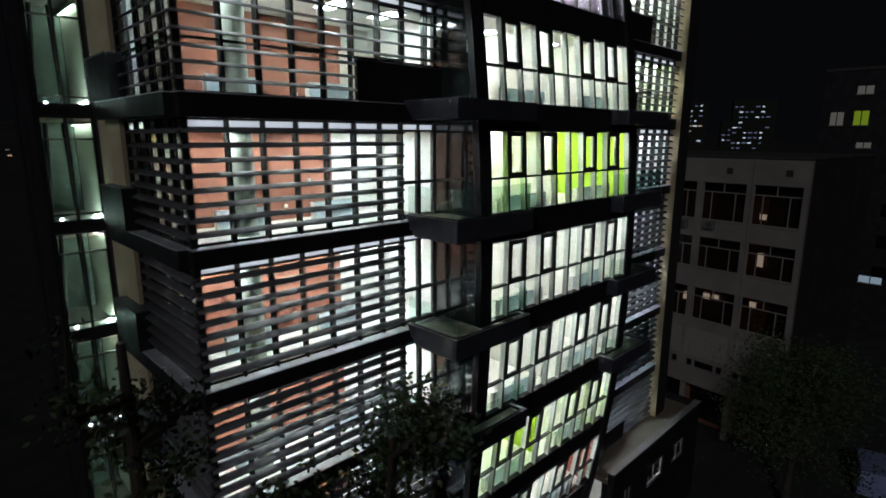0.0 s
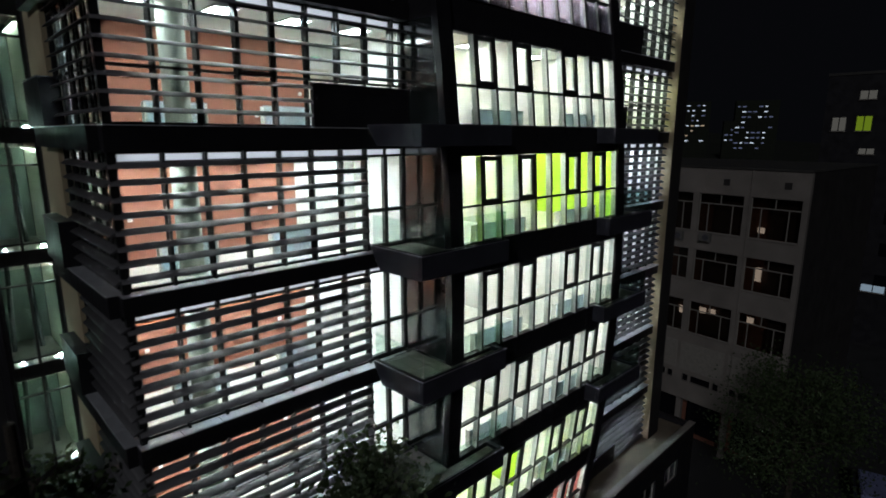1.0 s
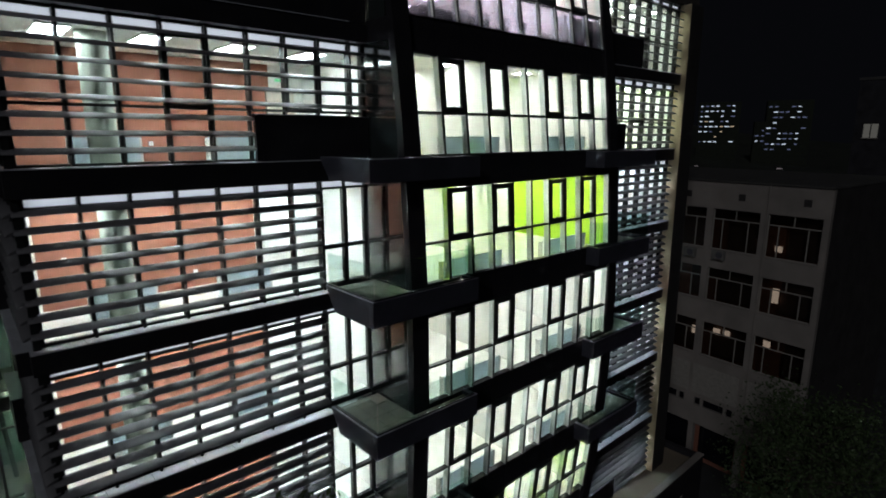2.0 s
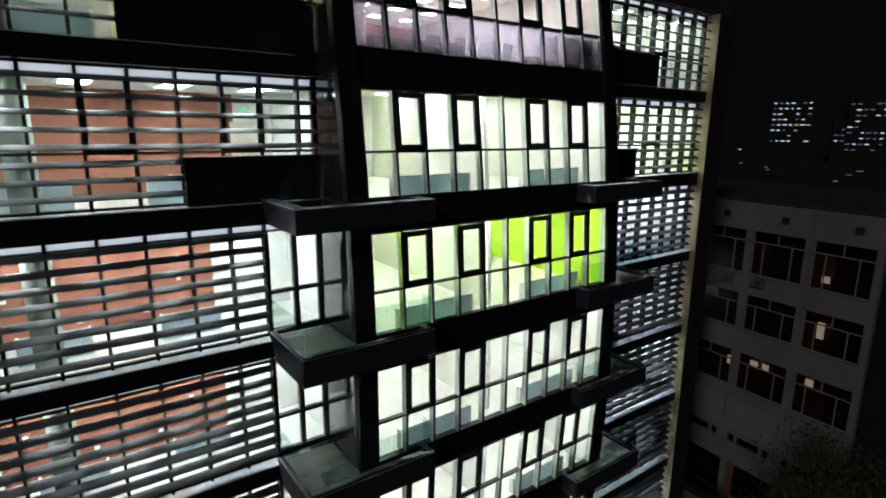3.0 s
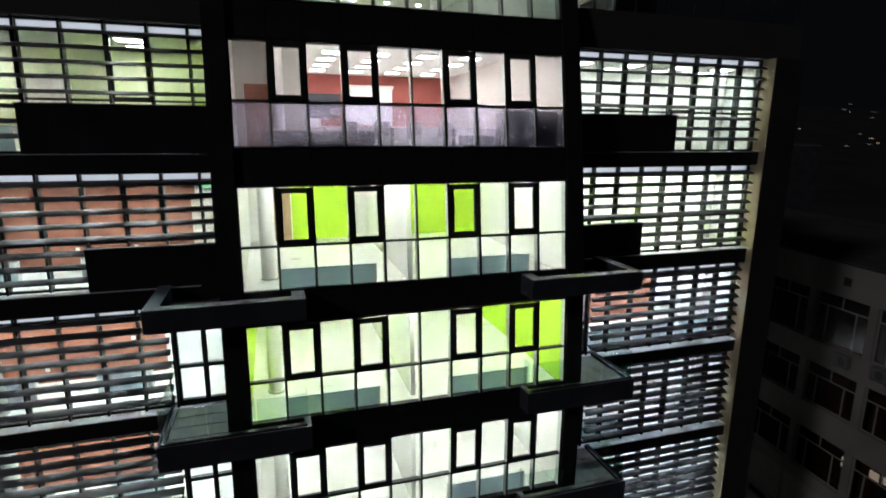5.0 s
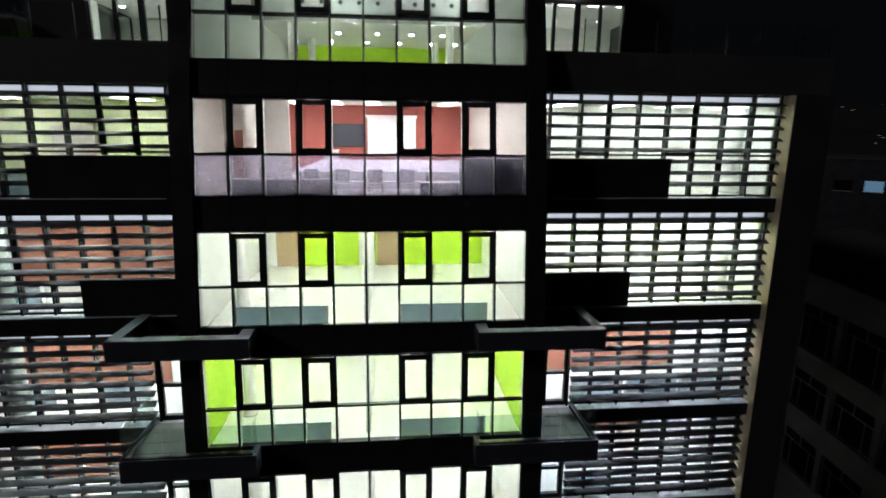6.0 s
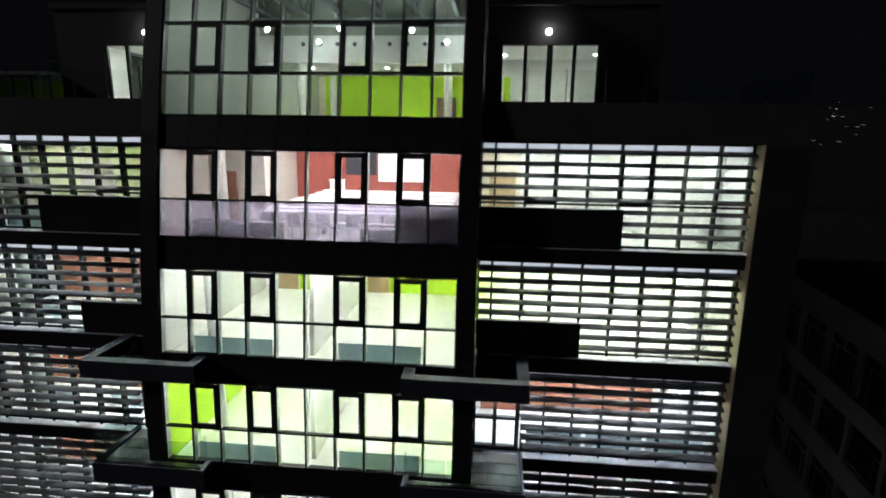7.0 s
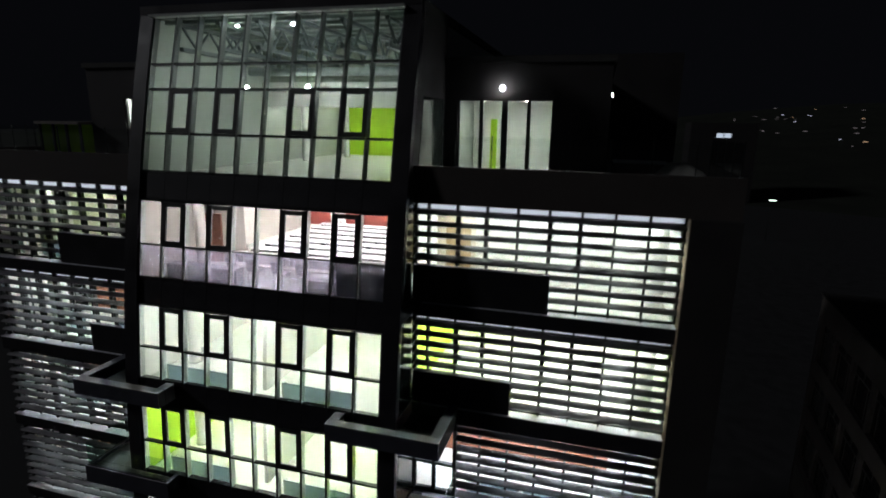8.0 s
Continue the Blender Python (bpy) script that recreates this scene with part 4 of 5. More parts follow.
# small white wall boxes on the terracotta walls
for k in (3, 4, 5, 6):
    for x, z in (SOCKETS6 if k == 6 else SOCKETS):
        deep = WINGROOMS[(-1, k)][4]
        so = thing("wall_box", "small white switch box on a terracotta wall", "switch", "wall boxes", at=(-x, deep - 0.002, FLOOR[k] + z))
        part("plate", cube(-0.06, 0.06, -0.03, 0.0, -0.06, 0.06, 0.006), SCREEN, so)
        part("rocker", cube(-0.025, 0.025, -0.036, -0.0305, -0.035, 0.035, 0.003), WHITE, so)

# ---- roof storey: set-back rooms with doors ----
for s, side in SIDES:
    a, b = 5.74, 9.13
    bm = cube(s * 5.26, s * a, 4.80, 5.05, 27.60, 31.7)
    box(bm, s * b, s * 11.0, 4.80, 5.05, 27.60, 31.7)
    box(bm, s * a, s * b, 4.80, 5.05, 30.43, 31.7)
    box(bm, s * 10.85, s * 11.0, 5.05, 14.8, 27.60, 31.7)
    solid(f"wall_roof_{side}", bm, DARKWALL, "dark rendered wall of the set-back roof storey", "wall")
    solid(f"roof_upper_{side}", cube(s * 5.1, s * 11.1, 4.7, REAR, 31.7, 31.9), ROOFING, "dark roof of the set-back storey", "roof")
    solid(f"floor_roof_{side}", cube(s * 5.1, s * 10.8, 5.06, 14.8, 27.61, 27.65), LINO, "pale floor of the roof storey room", "floor")
    solid(f"ceiling_roof_room_{side}", cube(s * 5.1, s * 10.84, 5.06, 11.4, 30.60, 30.68), CEIL, "white ceiling of the roof storey room", "ceiling")
    rear = 10.3 if s > 0 else 10.8
    solid(f"wall_roof_room_{side}", cube(s * 5.1, s * 10.84, rear, rear + 0.1, 27.65, 30.598), WHITE, "pale rear wall of the roof storey room", "wall")
    if s > 0:
        solid("wall_roof_lime", cube(5.90, 6.20, rear - 0.05, rear - 0.004, 27.65, 29.85), LIME, "narrow lime green panel on the rear wall", "wall")
        solid("wall_roof_pilaster", cube(6.42, 6.62, rear - 0.16, rear - 0.004, 27.65, 30.597), WHITE, "narrow white pilaster on the rear wall", "wall")
    else:
        solid("wall_roof_side", cube(-10.34, -10.20, 5.06, 7.85, 27.65, 30.598), WHITE, "white side wall of the roof storey room", "wall")
        sc = thing("window_roof_side", "dark glazed screen in the side wall of the roof room", "window", kind="structure")
        for y in (7.88, 9.33, 10.76):
            part("frame", cube(-10.32, -10.24, y - 0.03, y + 0.03, 27.66, 30.59), FRAME, sc)
        for y in (7.91, 9.36):
            part("pane", cube(-10.285, -10.275, y, y + 1.39, 27.70, 30.55), PANE, sc)
        for z in (27.66, 30.55):
            part("rail", cube(-10.318, -10.242, 7.91, 10.73, z, z + 0.04), FRAME, sc)
    gd = thing(f"door_{1 if s < 0 else 2}", "glazed terrace door of four tall lit panes", "door", kind="structure")
    w = (b - a) / 4
    for i in range(5):
        x = s * (a + i * w)
        t = 0.10 if i == 2 else 0.06
        part("frame", cube(x - t, x + t, 4.86, 4.98, 27.8, 30.43), FRAME, gd)
    for i in range(4):
        part("pane", cube(s * (a + i * w + 0.04), s * (a + (i + 1) * w - 0.04), 4.91, 4.92, 27.8, 30.41), PANE, gd)
    part("threshold", cube(s * a, s * b, 4.82, 5.04, 27.62, 27.8), FRAME, gd)
    # added panels, out of sight above the door head, brighten the room
    for x in (6.2, 7.3, 8.4, 9.5):
        ceiling_light(s * x, 5.45, 30.60, L_GREEN)
    for x, y in ((5.9, 8.6), (7.73, 8.76), (9.58, 8.47)):
        p = thing("downlight", "small round downlight in the roof room ceiling", "ceiling light", "roof room downlights", at=(s * x, y, 30.60))
        part("ring", tube(bmesh.new(), 0, 0, -0.02, 0, 0.11, n=20), WHITE, p)
        part("lens", tube(bmesh.new(), 0, 0, -0.028, -0.0205, 0.085, n=20), L_DOWN, p)
    lamp = thing("wall_lamp", "bright round bulkhead lamp on the roof wall", "lamp", "roof wall lamps", at=(s * 7.35, 4.66, 30.85))
    bm = bmesh.new()
    bmesh.ops.create_uvsphere(bm, u_segments=14, v_segments=8, radius=0.085)
    part("globe", bm, L_SPOT, lamp)
    bm = bmesh.new()
    bmesh.ops.create_cone(bm, cap_ends=True, segments=16, radius1=0.13, radius2=0.13, depth=0.05, matrix=pose(0, 0.112, 0, 90))
    part("base", bm, PLASTIC, lamp)
    part("neck", cube(-0.03, 0.03, 0.05, 0.10, -0.03, 0.03), PLASTIC, lamp)

def roof_railing(s):
    """Frameless panes between slim posts along the parapet and round the corner."""
    end = 14.45 if s > 0 else 13.5
    rail = thing("roof_railing", "low glass railing with slim metal posts on the roof parapet", "railing", "roof railings")
    xs = [end - 1.13 * n for n in range(8)]
    for n, x in enumerate(xs):
        part("post", cube(s * x - 0.014, s * x + 0.014, 1.43, 1.46, 28.33, 29.28), FRAME, rail)
        part("foot", cube(s * x - 0.05, s * x + 0.05, 1.40, 1.49, 28.331, 28.345), STEEL, rail)
        if n:
            part("railing_pane", cube(s * (x + 0.03), s * (xs[n - 1] - 0.03), 1.44, 1.45, 28.40, 29.24), CLEARRAIL, rail)
    for n in range(1, 5):
        y = 1.45 + 1.13 * n
        part("post", cube(s * end - 0.014, s * end + 0.014, y - 0.015, y + 0.015, 28.33 if s < 0 else 27.6, 29.28), FRAME, rail)
        part("railing_pane", cube(s * end - 0.005, s * end + 0.005, y - 1.10, y - 0.03, 28.40, 29.24), CLEARRAIL, rail)


for s, side in SIDES:
    roof_railing(s)
cl = thing("wall_lamp", "small lamp on the side wall of the roof storey", "lamp", "roof wall lamps", at=(11.045, 5.55, 30.68))
part("globe", tube(bmesh.new(), 0, 0, -0.07, 0.05, 0.022, n=12), L_SPOT, cl)
part("base", cube(-0.045, -0.024, -0.05, 0.05, -0.06, 0.06, 0.006), PLASTIC, cl)


def tarp_heap(x, y, z, w, d, h, seed):
    """A pale sheet thrown over something lumpy."""
    rng = random.Random(seed)
    ob = thing("tarpaulin", "pale crumpled tarpaulin over a heap on the roof", "tarpaulin", at=(x, y, z))
    bm = bmesh.new()
    bmesh.ops.create_grid(bm, x_segments=20, y_segments=14, size=0.5)
    for v in bm.verts:
        u, q = v.co.x * 2, v.co.y * 2
        rise = max(0.0, 1 - u * u) ** 0.5 * max(0.0, 1 - q * q) ** 0.6
        lump = noise.noise(Vector((u * 2.3 + seed, q * 2.1, 0.4)))
        v.co = (v.co.x * w, v.co.y * d, max(0.004, h * rise * (0.85 + 0.22 * lump)))
    bmesh.ops.recalc_face_normals(bm, faces=bm.faces)
    part("sheet", bm, TARP, ob)
    for a in (-0.32, 0.3):
        part("weight", cube(a * w - 0.12, a * w + 0.12, -d * 0.52, -d * 0.52 + 0.2, 0, 0.14, 0.02), CONCRETE, ob, "concrete block holding the edge")


tarp_heap(13.6, 6.4, 27.602, 1.9, 1.6, 0.92, 3)
sk = thing("roof_hatch", "low pale roof hatch with a sheet metal lid", "roof hatch", at=(12.4, 9.6, 27.602))
part("kerb", cube(-1.0, 1.0, -0.7, 0.7, 0, 0.55, 0.02), CONCRETE, sk)
part("lid", cube(-1.08, 1.08, -0.78, 0.78, 0.551, 0.62, 0.015), LEDGE, sk)

# ---- podium ----
bm = bmesh.new()
wins = ((6.6, 7.5), (9.4, 11.4), (12.7, 14.4))
edges = [5.3] + [e for w in wins for e in w] + [16.6]
for n in range(0, len(edges), 2):
    box(bm, edges[n], edges[n + 1], -0.40, -0.10, GROUND, 2.55)
for a, b in wins:
    box(bm, a, b, -0.40, -0.10, GROUND, -0.15)
    box(bm, a, b, -0.40, -0.10, 1.05, 2.55)
box(bm, 16.3, 16.6, -0.10, REAR, GROUND, 2.55)
solid("wall_podium", bm, BLACK, "dark wall of the low podium", "wall")
solid("roof_podium", cube(5.26, 16.3, -0.10, REAR, 1.95, 2.19), TERRACE, "pale beige terrace on the podium below the louvers", "roof")
solid("trim_podium", cube(5.3, 16.65, -0.45, -0.05, 2.55, 2.61, 0.01), CONCRETE, "pale coping of the podium parapet", "trim")
for n, (a, b) in enumerate(wins):
    w = thing(f"window_podium_{n + 1}", "small lit podium window with a pale frame", "window", kind="structure")
    fr = cube(a, b, -0.31, -0.23, -0.15, -0.09)
    box(fr, a, b, -0.31, -0.23, 0.99, 1.05)
    for x in (a + 0.03, (a + b) / 2, b - 0.03):
        box(fr, x - 0.03, x + 0.03, -0.305, -0.235, -0.09, 0.99)
    part("frame", fr, OLDPAINT, w)
    part("pane", cube(a, b, -0.275, -0.27, -0.09, 0.99), PANE, w)
    part("blind", cube(a, a + (b - a) * (0.5 if n != 1 else 0.45), -0.05, -0.03, -0.1, 0.99), CURTAIN, w)
    box_room = cube(a - 0.5, b + 0.5, 1.6, 1.7, -1.0, 1.9)
    part("rear_wall", box_room, WHITE, w)
    ceiling_light((a + b) / 2, 0.6, 1.94, L_SOFT)


# ---- glazed stair head on the roof ----
def stair_head(s, wall, strength, label):
    sh = thing("stair_head", label, "roof hut", kind="structure")
    part("rear_wall", cube(s * 13.4, s * 11.02, 7.0, 7.15, 27.61, 29.3), wall, sh)
    part("side_wall", cube(s * 13.42, s * 13.3, 4.3, 7.0, 27.61, 29.3), wall, sh)
    part("roof", cube(s * 13.5, s * 11.02, 4.1, 7.2, 29.3, 29.42), CONCRETE, sh)
    for x in (13.36, 12.6, 11.85, 11.08):
        part("post", cube(s * x - 0.04, s * x + 0.04, 4.2, 4.3, 27.61, 29.3), FRAME, sh)
    for x in (12.98, 12.22, 11.47):
        part("pane", cube(s * x - 0.34, s * x + 0.34, 4.24, 4.25, 27.62, 29.29), PANE, sh)
    # added floor lamp, hidden by the parapet, makes the lime walls glow
    part("lamp", cube(s * 12.5, s * 11.9, 5.6, 6.0, 27.61, 27.66), glow("stair_head_fill", (0.9, 1.0, 0.9), strength), sh)


stair_head(-1, LIME, 0.22, "low glazed stair head with lime green wall on the roof")


# ---- neighbour building ----
def neighbour():
    nb = thing("apartment_building", "weathered grey concrete block with dark windows", "building", at=(24.08, -3.33, 0))
    nb.rotation_euler.z = radians(-5.57)
    rows = ((13.25, 16.10), (9.50, 11.92), (5.35, 7.92))
    cols = [0.35 + i * 3.57 for i in range(9)]
    wid, length = 3.12, 33.0
    zs = [(-0.10, 1.38), (1.98, 5.35), (7.92, 9.50), (11.92, 13.25), (16.10, 17.92)]
    for a, b in zs:
        part("wall_band", cube(0, 0.35, 0, length, a, b), CONCRETE, nb)
    for a, b in rows:
        edges = [0.0]
        for c in cols:
            edges += [c, c + wid]
        edges.append(length)
        for i in range(0, len(edges), 2):
            part("pier", cube(0, 0.35, edges[i], edges[i + 1], a, b), CONCRETE, nb)
    part("roof", cube(-0.1, 14, -0.05, length + 0.1, 17.92, 18.05), ROOFING, nb)
    # the unlit end of the block: its shade is put into a dark colour
    part("end_wall", cube(0.35, 14, 0, 0.3, GROUND, 17.92), DARKWALL, nb, "end wall, its shade put into the dark colour")
    part("core", cube(1.8, 13.8, 0.3, length, GROUND, 17.9), REDWOOD, nb, "red-brown inner wall")
    # slit windows low down, and the open ground floor
    ends = [0.0] + [v for i in range(9) for v in (0.72 + i * 3.57, 3.52 + i * 3.57)] + [length]
    for i in range(0, len(ends), 2):
        part("pier", cube(0, 0.35, ends[i], ends[i + 1], 1.38, 1.98), CONCRETE, nb)
    for i in range(9):
        c = 0.72 + i * 3.57
        w = part("slit_window", cube(0.2, 0.22, c, c + 2.8, 1.39, 1.97), DARKPANE, nb, "narrow dark window")
        for u in (0.55, 2.25):
            part("post", cube(0.06, 0.19, c + u - 0.1, c + u + 0.1, 1.381, 1.979), CONCRETE, w)
        part("panel", cube(-0.035, -0.001, c - 0.25, c + 3.05, 2.35, 4.55), OLDPAINT, nb, "pale facade panel")
        part("pillar", cube(0.5, 0.85, c + 2.9, c + 3.3, GROUND, -0.1), CONCRETE, nb)
        part("shop_pane", cube(1.4, 1.42, c + 0.2, c + 2.8, GROUND + 0.6, -0.4), DARKPANE, nb)
    for u, r in ((8.32, 0.0), (6.25, 0.1)):
        ac = part("air_conditioner", cube(-0.40, -0.07, u - 0.42, u + 0.42, 12.55 + r, 13.15 + r, 0.02), OLDPLASTIC, nb, "grey outdoor air conditioning unit")
        bm = bmesh.new()
        bmesh.ops.create_cone(bm, cap_ends=True, segments=20, radius1=0.23, radius2=0.21, depth=0.03, matrix=pose(-0.41, u - 0.1, 12.85 + r, 0, 90))
        part("fan_grille", bm, DESKDARK, ac)
        part("bracket", cube(-0.38, -0.003, u - 0.36, u - 0.32, 12.49 + r, 12.548 + r), STEEL, ac)
        part("bracket", cube(-0.38, -0.003, u + 0.32, u + 0.36, 12.49 + r, 12.548 + r), STEEL, ac)
    # glowing cards stand in for the bright spots in the panes
    lit = glow("dim_glow", (1.0, 0.80, 0.68), 0.5)
    for u, z, w2, h in ((6.25, 7.2, 0.5, 0.45), (5.55, 7.25, 0.5, 0.4), (2.85, 7.3, 0.45, 0.45), (2.7, 10.7, 0.4, 1.0), (2.85, 13.8, 0.45, 0.4), (3.98, 13.75, 0.4, 0.4), (7.9, 6.9, 0.35, 0.6)):
        part("glow_card", cube(0.62, 0.64, u - w2 / 2, u + w2 / 2, z - h / 2, z + h / 2), lit, nb, "small dim glowing card behind a window")
    part("rain_pipe", tube(bmesh.new(), -0.07, 3.50, -0.1, 17.9, 0.05, n=8), CONCRETE, nb)
    for u in (1.3, 5.2, 8.9):
        part("vent_hole", cube(-0.012, -0.001, u - 0.22, u + 0.22, 16.75, 17.2), DARKWALL, nb)
    rng = random.Random(5)
    for r, (a, b) in enumerate(rows):
        for c in cols:
            w = part("window", cube(0.16, 0.20, c, c + wid, a, a + 0.06), OLDPAINT, nb)
            part("sill", cube(-0.06, 0.35, c - 0.05, c + wid + 0.05, a - 0.05, a - 0.002), CONCRETE, w)
            fr = bmesh.new()
            tz = b - 0.72
            box(fr, 0.15, 0.21, c, c + wid, b - 0.06, b)
            box(fr, 0.15, 0.21, c, c + wid, tz - 0.035, tz + 0.035)
            for u, top in ((0.03, b), (0.75, tz), (2.45, tz), (wid - 0.03, b), (1.6, b)):
                box(fr, 0.152, 0.208, c + u - 0.035, c + u + 0.035, a if u != 1.6 else tz, top)
            part("frame", fr, OLDPAINT, w)
            part("pane", cube(0.175, 0.18, c, c + wid, a, b), ROUGHGLASS, w)
            part("curtain", cube(0.9, 0.95, c, c + wid * rng.uniform(0.3, 0.9), a, b), CURTAIN, w)
    return nb


neighbour()


# ---- trees ----
def tree(x, y, height, crown, seed, label, leaves=5200, low=0.35, leaf=0.11):
    rng = random.Random(seed)
    t = thing("tree", label, "tree", "street trees", at=(x, y, GROUND))
    bm = bmesh.new()
    pts, p = [], Vector((0, 0, 0))
    for i in range(7):
        pts.append(p.copy())
        p += Vector((rng.uniform(-0.25, 0.25), rng.uniform(-0.25, 0.25), height * 0.75 / 6))
    r0 = 0.02 * height
    for i in range(6):
        rod(bm, pts[i], pts[i + 1], r0 * (1 - i / 7), r0 * (1 - (i + 1) / 7), 9)
    tips = []
    for i in range(26):
        k = rng.randint(2, 5)
        base = pts[k].lerp(pts[k + 1], rng.random())
        a, up = rng.uniform(0, 6.283), rng.uniform(0.1, 1.0)
        reach = crown * rng.uniform(0.55, 1.0) * (1.15 - 0.1 * k)
        mid = base + Vector((math.cos(a), math.sin(a), up * 0.7)) * reach * 0.55
        end = mid + Vector((math.cos(a + rng.uniform(-0.5, 0.5)), math.sin(a + rng.uniform(-0.5, 0.5)), up)) * reach * 0.5
        rod(bm, base, mid, r0 * 0.28, r0 * 0.16, 6)
        rod(bm, mid, end, r0 * 0.16, r0 * 0.05, 6)
        tips += [mid.lerp(end, u) for u in (0.0, 0.35, 0.7, 1.0)]
        for _ in range(3):
            q = mid.lerp(end, rng.random())
            e2 = q + Vector((rng.gauss(0, 1), rng.gauss(0, 1), rng.gauss(0.3, 0.8))) * crown * 0.22
            rod(bm, q, e2, r0 * 0.06, r0 * 0.02, 5)
            tips += [e2, q.lerp(e2, 0.5)]
    part("trunk", bm, BARK, t, "branching trunk and limbs")
    verts, faces = [], []
    for i in range(leaves):
        c = rng.choice(tips) + Vector((rng.gauss(0, 1), rng.gauss(0, 1), rng.gauss(0, 0.8))) * crown * 0.13
        u = Vector((rng.gauss(0, 1), rng.gauss(0, 1), rng.gauss(0, 1))).normalized()
        v = u.orthogonal().normalized()
        sz = leaf * rng.uniform(0.6, 1.3)
        n = len(verts)
        verts += [c - u * sz, c + v * sz * 0.5, c + u * sz, c - v * sz * 0.5]
        faces.append((n, n + 1, n + 2, n + 3))
    me = bpy.data.meshes.new("crown")
    me.from_pydata(verts, [], faces)
    me.materials.append(LEAF)
    ob = new("crown", me)
    ob.parent = t
    tagged(ob, "loose dark green foliage", kind="stuff")
    return t


tree(-10.4, -2.4, 21.6, 2.5, 3, "dark leafy street tree in front of the louvers", 19000, leaf=0.10)
tree(-13.7, -2.6, 22.0, 1.8, 21, "slim dark street tree before the corner louvers", 8000, leaf=0.09)
tree(-15.7, -1.8, 26.5, 2.0, 8, "sparse street tree beside the building corner", 5000, leaf=0.085)
tree(18.6, -5.4, 13.0, 5.0, 11, "dark broad tree beside the alley", 12000, leaf=0.105)

# ---- distant city ----
L_WIN = [glow("far_window_white", (0.72, 0.84, 1.0), 0.6), glow("far_window_warm", (1.0, 0.80, 0.55), 0.30), glow("far_window_dim", (0.50, 0.60, 1.0), 0.12)]
WINQUAD = [mesh_of(cube(-1.1, 1.1, -0.05, 0.05, -0.42, 0.42), m, "far_window") for m in L_WIN]


def far_block(cx, cy, w, z0, z1, turn, density, seed, tones):
    rng = random.Random(seed)
    b = thing("apartment_tower", "distant apartment tower with scattered lit windows", "building", "distant towers", at=(cx, cy, 0))
    b.rotation_euler.z = turn
    part("wall", cube(-w / 2, w / 2, 0.1, 14, GROUND, z1), FARDARK, b)
    z = z0
    while z < z1 - 1:
        for i in range(int(w / 3.4)):
            if rng.random() < density:
                piece("window", WINQUAD[rng.choice(tones)], b, -w / 2 + 2 + i * 3.4, 0, z).scale.x = rng.uniform(0.55, 1.25)
        z += 3.6
    return b

far_block(404, 157, 27, 17, 45, radians(-68), 0.72, 4, (0, 0, 0, 2, 2, 1))
far_block(410, 131, 7, 14, 31, radians(-68), 0.55, 6, (0, 2, 2))
far_block(417.5, 116, 27, 12, 45, radians(-68), 0.50, 9, (0, 2, 2, 2, 2))


def hill_height(x, y):
    """The ground far off climbs to a dark hill."""
    d = math.hypot(x, y)
    a = math.atan2(y, x)
    up = min(max((d - 260) / 500, 0), 1) ** 1.3
    return GROUND + up * (54 * math.exp(-((a - 0.95) / 0.6) ** 4) + 10) + 4 * up * noise.noise(Vector((x, y, 0)) * 0.01)


def hill():
    verts, faces, n, rings = [], [], 72, 14
    for r in range(rings):
        d = 240 + r * 60
        for i in range(n):
            a = -0.4 + 3.6 * i / (n - 1)
            x, y = d * math.cos(a), d * math.sin(a)
            verts.append((x, y, hill_height(x, y) - (2 if r == 0 else 0)))
    for r in range(rings - 1):
        for i in range(n - 1):
            k = r * n + i
            faces.append((k, k + n, k + n + 1, k + 1))
    me = bpy.data.meshes.new("hill")
    me.from_pydata(verts, [], faces)
    me.materials.append(FARDARK)
    tagged(new("ground_hill", me), "dark distant hillside with the city on it", "ground", kind="structure")


hill()


def city_lights():
    """Small lamps and lit windows strewn in clusters over the hillside."""
    rng = random.Random(31)
    clusters = [(rng.uniform(0.48, 1.36), rng.uniform(430, 740), rng.randint(1, 6)) for _ in range(34)] + [(1.5, 420, 3), (0.27, 330, 4), (0.4, 350, 3), (1.02, 560, 4), (1.04, 640, 6), (1.055, 720, 5), (1.19, 480, 3), (1.215, 700, 3), (1.25, 640, 2), (1.285, 540, 3)]
    lights = [glow("city_white", (0.75, 0.8, 1.0), 0.6), glow("city_warm", (1.0, 0.66, 0.40), 0.34), glow("city_dim", (0.85, 0.75, 0.8), 0.10)]
    beds = [bmesh.new() for _ in lights]
    for ca, cd, count in clusters:
        for _ in range(count):
            a, d = ca + rng.gauss(0, 0.02), cd + rng.uniform(-30, 30)
            x, y = d * math.cos(a), d * math.sin(a)
            z = hill_height(x, y) + rng.uniform(2, 7)
            w, h = rng.uniform(0.8, 2.6), rng.uniform(0.4, 0.9)
            bmesh.ops.create_cube(beds[rng.choice((0, 1, 2, 2, 2, 2))], size=1, matrix=Matrix.Translation((x, y, z)) @ Matrix.Rotation(a + 1.57, 4, "Z") @ Matrix.Diagonal((w, 0.2, h, 1)))
    for mat, bm in zip(lights, beds):
        solid("city_lights", bm, mat, "scattered lit windows and lamps of the distant city", "city lights", kind="stuff")


city_lights()


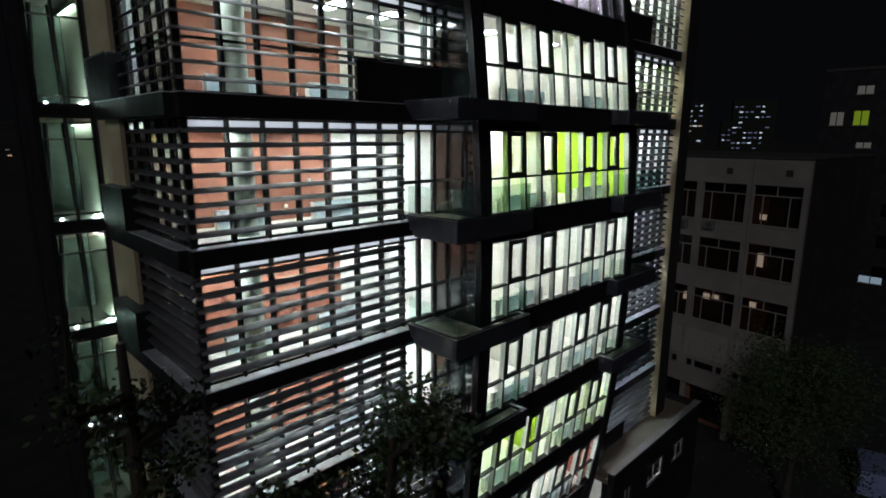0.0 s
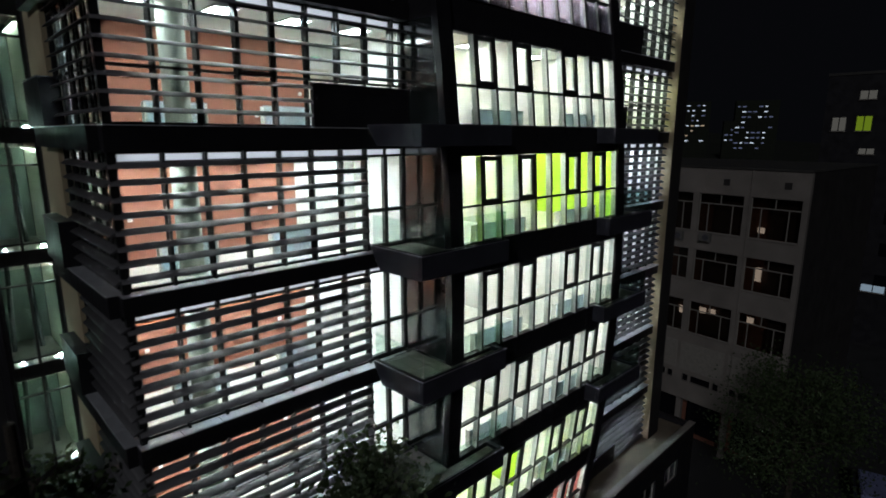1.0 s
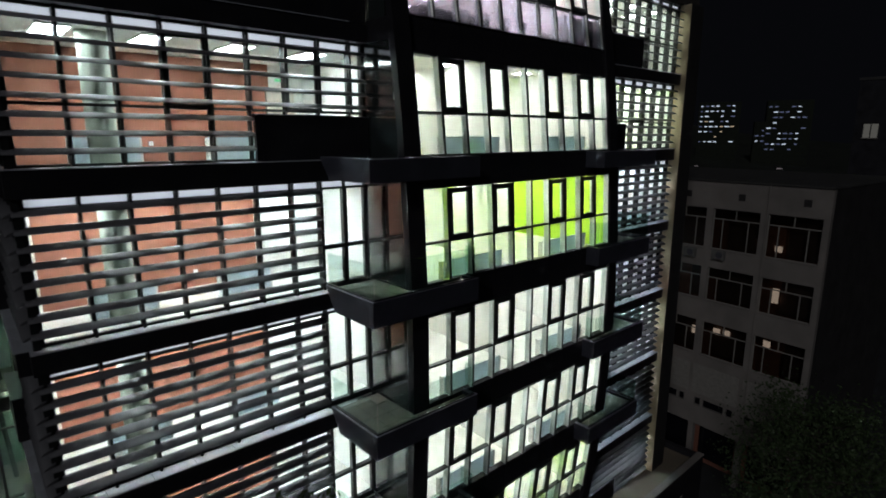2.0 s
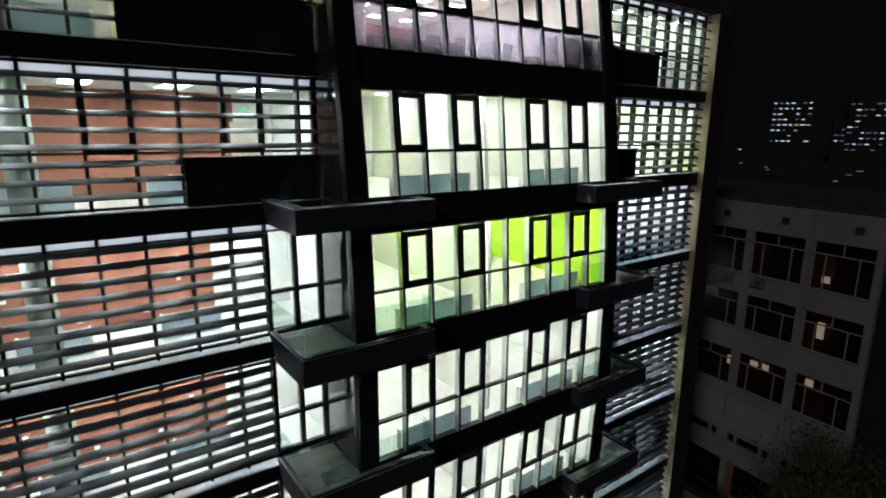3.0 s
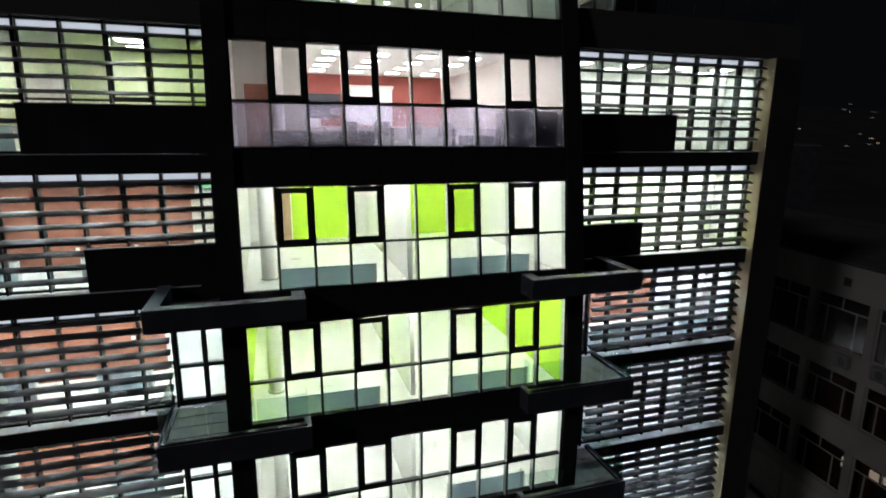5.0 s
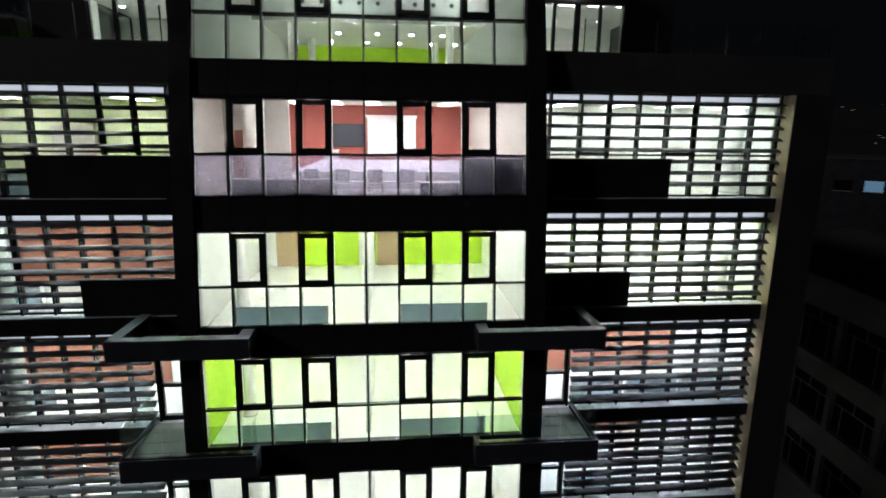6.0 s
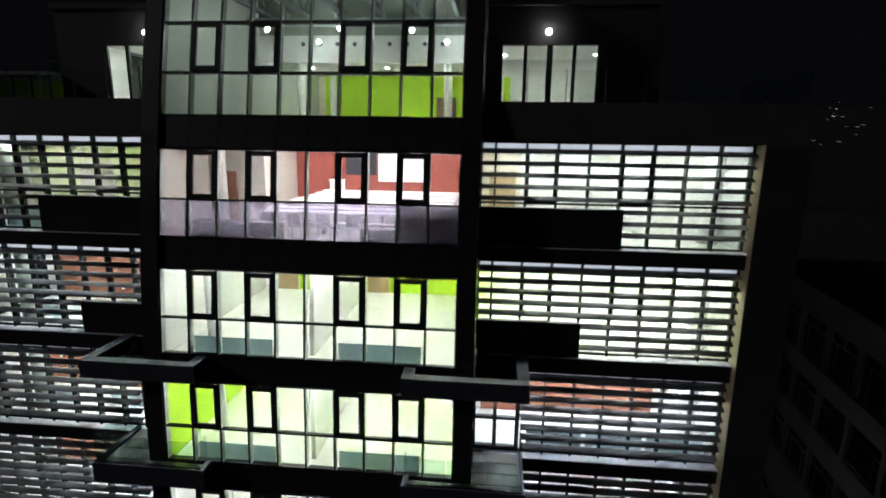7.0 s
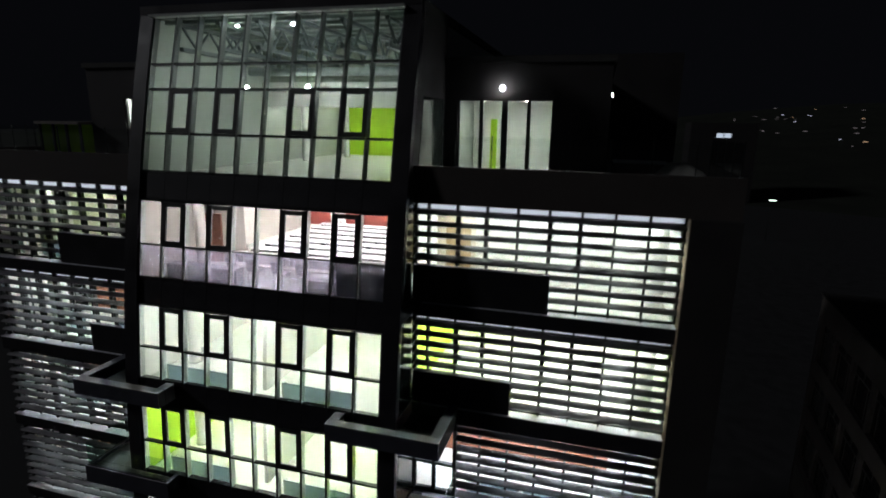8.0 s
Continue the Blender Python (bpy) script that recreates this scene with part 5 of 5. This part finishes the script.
# dark block across the alley with a few lit windows
def dark_block():
    b = thing("office_block", "dark unlit block with a few lit windows", "building", at=(62, 0, 0))
    part("wall", cube(0.1, 16, -16, 4.2, GROUND, 27), BLACK, b)
    part("roof", cube(0.0, 16.1, -16.1, 4.3, 27, 27.3), ROOFING, b)
    white, lime, blue = glow("blind_white", (0.9, 0.88, 0.8), 0.07), glow("blind_lime", (0.55, 0.85, 0.05), 0.17), glow("window_blue", (0.6, 0.8, 1.0), 0.25)
    for y0, y1, z0, z1, m in ((2.0, 3.3, 20.8, 22.3, white), (-0.4, 1.0, 20.8, 22.4, lime), (-0.5, 1.0, 24.3, 25.2, white), (-1.0, 0.4, 18.2, 18.8, white), (-0.9, 1.1, 2.7, 4.1, blue), (-4.0, -1.8, 2.4, 3.2, blue)):
        w = part("window", cube(0.02, 0.06, y0, y1, z0, z1), m, b, "lit window with a drawn blind")
        part("frame", cube(-0.02, 0.015, (y0 + y1) / 2 - 0.05, (y0 + y1) / 2 + 0.05, z0, z1), FRAME, w)
        part("sill", cube(-0.12, 0.09, y0 - 0.1, y1 + 0.1, z0 - 0.12, z0 - 0.01), CONCRETE, w)
    for i in range(4):
        for j in range(6):
            y, z = -13 + i * 4.1, 3 + j * 3.7
            if i < 3:
                part("window", cube(0.03, 0.09, y, y + 1.9, z, z + 1.5), DARKPANE, b)


dark_block()


def street_lamp(x, y, h):
    s = thing("street_lamp", "tall street lamp with a greenish white light", "street lamp", at=(x, y, GROUND))
    part("pole", tube(bmesh.new(), 0, 0, 0, h, 0.11, 0.07, n=10), FRAME, s)
    part("arm", rod(bmesh.new(), (0, 0, h - 0.1), (0, -1.5, h + 0.2), 0.05, n=8), STEEL, s)
    part("head", cube(-0.9, 0.9, -1.9, -1.3, h + 0.12, h + 0.32, 0.05), PLASTIC, s)
    part("lens", cube(-0.85, 0.85, -1.85, -1.35, h - 0.2, h + 0.119), glow("street_lens", (0.75, 1.0, 0.82), 3.0), s)


street_lamp(62, 171.5, 12.7)
# added lamp hidden in the alley behind the end wall, brightens the neighbour
al = thing("street_lamp", "added bracket lamp hidden in the alley on the end wall", "street lamp", at=(14.6, 14.0, 9.6))
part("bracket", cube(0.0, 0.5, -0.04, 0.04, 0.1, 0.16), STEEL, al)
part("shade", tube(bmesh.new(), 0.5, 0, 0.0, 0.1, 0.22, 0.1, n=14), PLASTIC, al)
alley = bpy.data.lights.new("alley_fill", "POINT")
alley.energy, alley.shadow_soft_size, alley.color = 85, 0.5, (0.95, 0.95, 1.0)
new("alley_fill", alley).matrix_world = pose(15.1, 14.0, 9.4)
fb = thing("office_block", "distant dark block with a bright office window", "building", at=(64, 262, 0))
part("wall", cube(-14, 14, 0.3, 20, GROUND, 32), DARKWALL, fb)
for x in (-3.0, 0.2):
    part("window", cube(x, x + 2.8, 0.2, 0.28, 25.4, 27.4), L_WIN[0], fb, "bright office window")


# block beyond the alley with one blue window
nb = thing("office_block", "dark block with one blue lit window", "building", at=(63, 49.6, 0))
nb.rotation_euler.z = radians(-44)
part("wall", cube(-9, 9, 0.1, 14, GROUND, 23), BLACK, nb)
part("roof", cube(-9.1, 9.1, 0, 14, 23, 23.3), ROOFING, nb)
for x, m in ((-4.2, DARKPANE), (-0.9, glow("window_pale_blue", (0.35, 0.65, 1.0), 0.22)), (2.6, DARKPANE)):
    w = part("window", cube(x, x + 2.0, 0.03, 0.09, 18.9, 20.3), m, nb)
    part("sill", cube(x - 0.1, x + 2.1, -0.1, 0.09, 18.78, 18.89), CONCRETE, w)


def van(x, y, turn):
    v = thing("van", "pale blue van parked at the kerb", "van", at=(x, y, GROUND))
    v.rotation_euler.z = turn
    side = ((-2.4, 0.35), (2.35, 0.35), (2.4, 0.95), (1.75, 1.15), (1.15, 1.95), (-2.3, 2.0), (-2.42, 1.2))
    bm = bmesh.new()
    rings = [[bm.verts.new((a, s * (0.95 if z < 1.2 else 0.84), z)) for a, z in side] for s in (-1, 1)]
    n = len(side)
    for i in range(n):
        bm.faces.new((rings[0][i], rings[0][(i + 1) % n], rings[1][(i + 1) % n], rings[1][i]))
    bm.faces.new(rings[0][::-1])
    bm.faces.new(rings[1])
    bmesh.ops.recalc_face_normals(bm, faces=bm.faces)
    bmesh.ops.bevel(bm, geom=list(bm.edges), offset=0.06, segments=2, affect="EDGES")
    part("body", bm, CARPAINT, v)
    for s in (-1, 1):
        for a, b in ((0.25, 1.05), (-0.95, 0.15), (-2.1, -1.05)):
            part("side_window", cube(a, b, s * 0.86, s * 0.93, 1.28, 1.82, 0.02), DARKPANE, v)
        for a in (-1.55, 1.5):
            bm = bmesh.new()
            bmesh.ops.create_cone(bm, cap_ends=True, segments=20, radius1=0.34, radius2=0.34, depth=0.22, matrix=pose(a, s * 0.86, 0.34, 90))
            w = part("wheel", bm, RUBBER, v)
            bm = bmesh.new()
            bmesh.ops.create_cone(bm, cap_ends=True, segments=16, radius1=0.2, radius2=0.2, depth=0.24, matrix=pose(a, s * 0.86, 0.34, 90))
            part("rim", bm, STEEL, w)
        part("headlight", cube(2.33, 2.40, s * 0.55, s * 0.85, 0.7, 0.9, 0.02), SCREEN, v)
    part("windscreen", rod(bmesh.new(), (1.46, -0.72, 1.56), (1.46, 0.72, 1.56), 0.06, n=4), DARKPANE, v)
    part("bumper", cube(2.3, 2.47, -0.9, 0.9, 0.35, 0.55, 0.04), PLASTIC, v)


van(26.2, -8.7, radians(12))
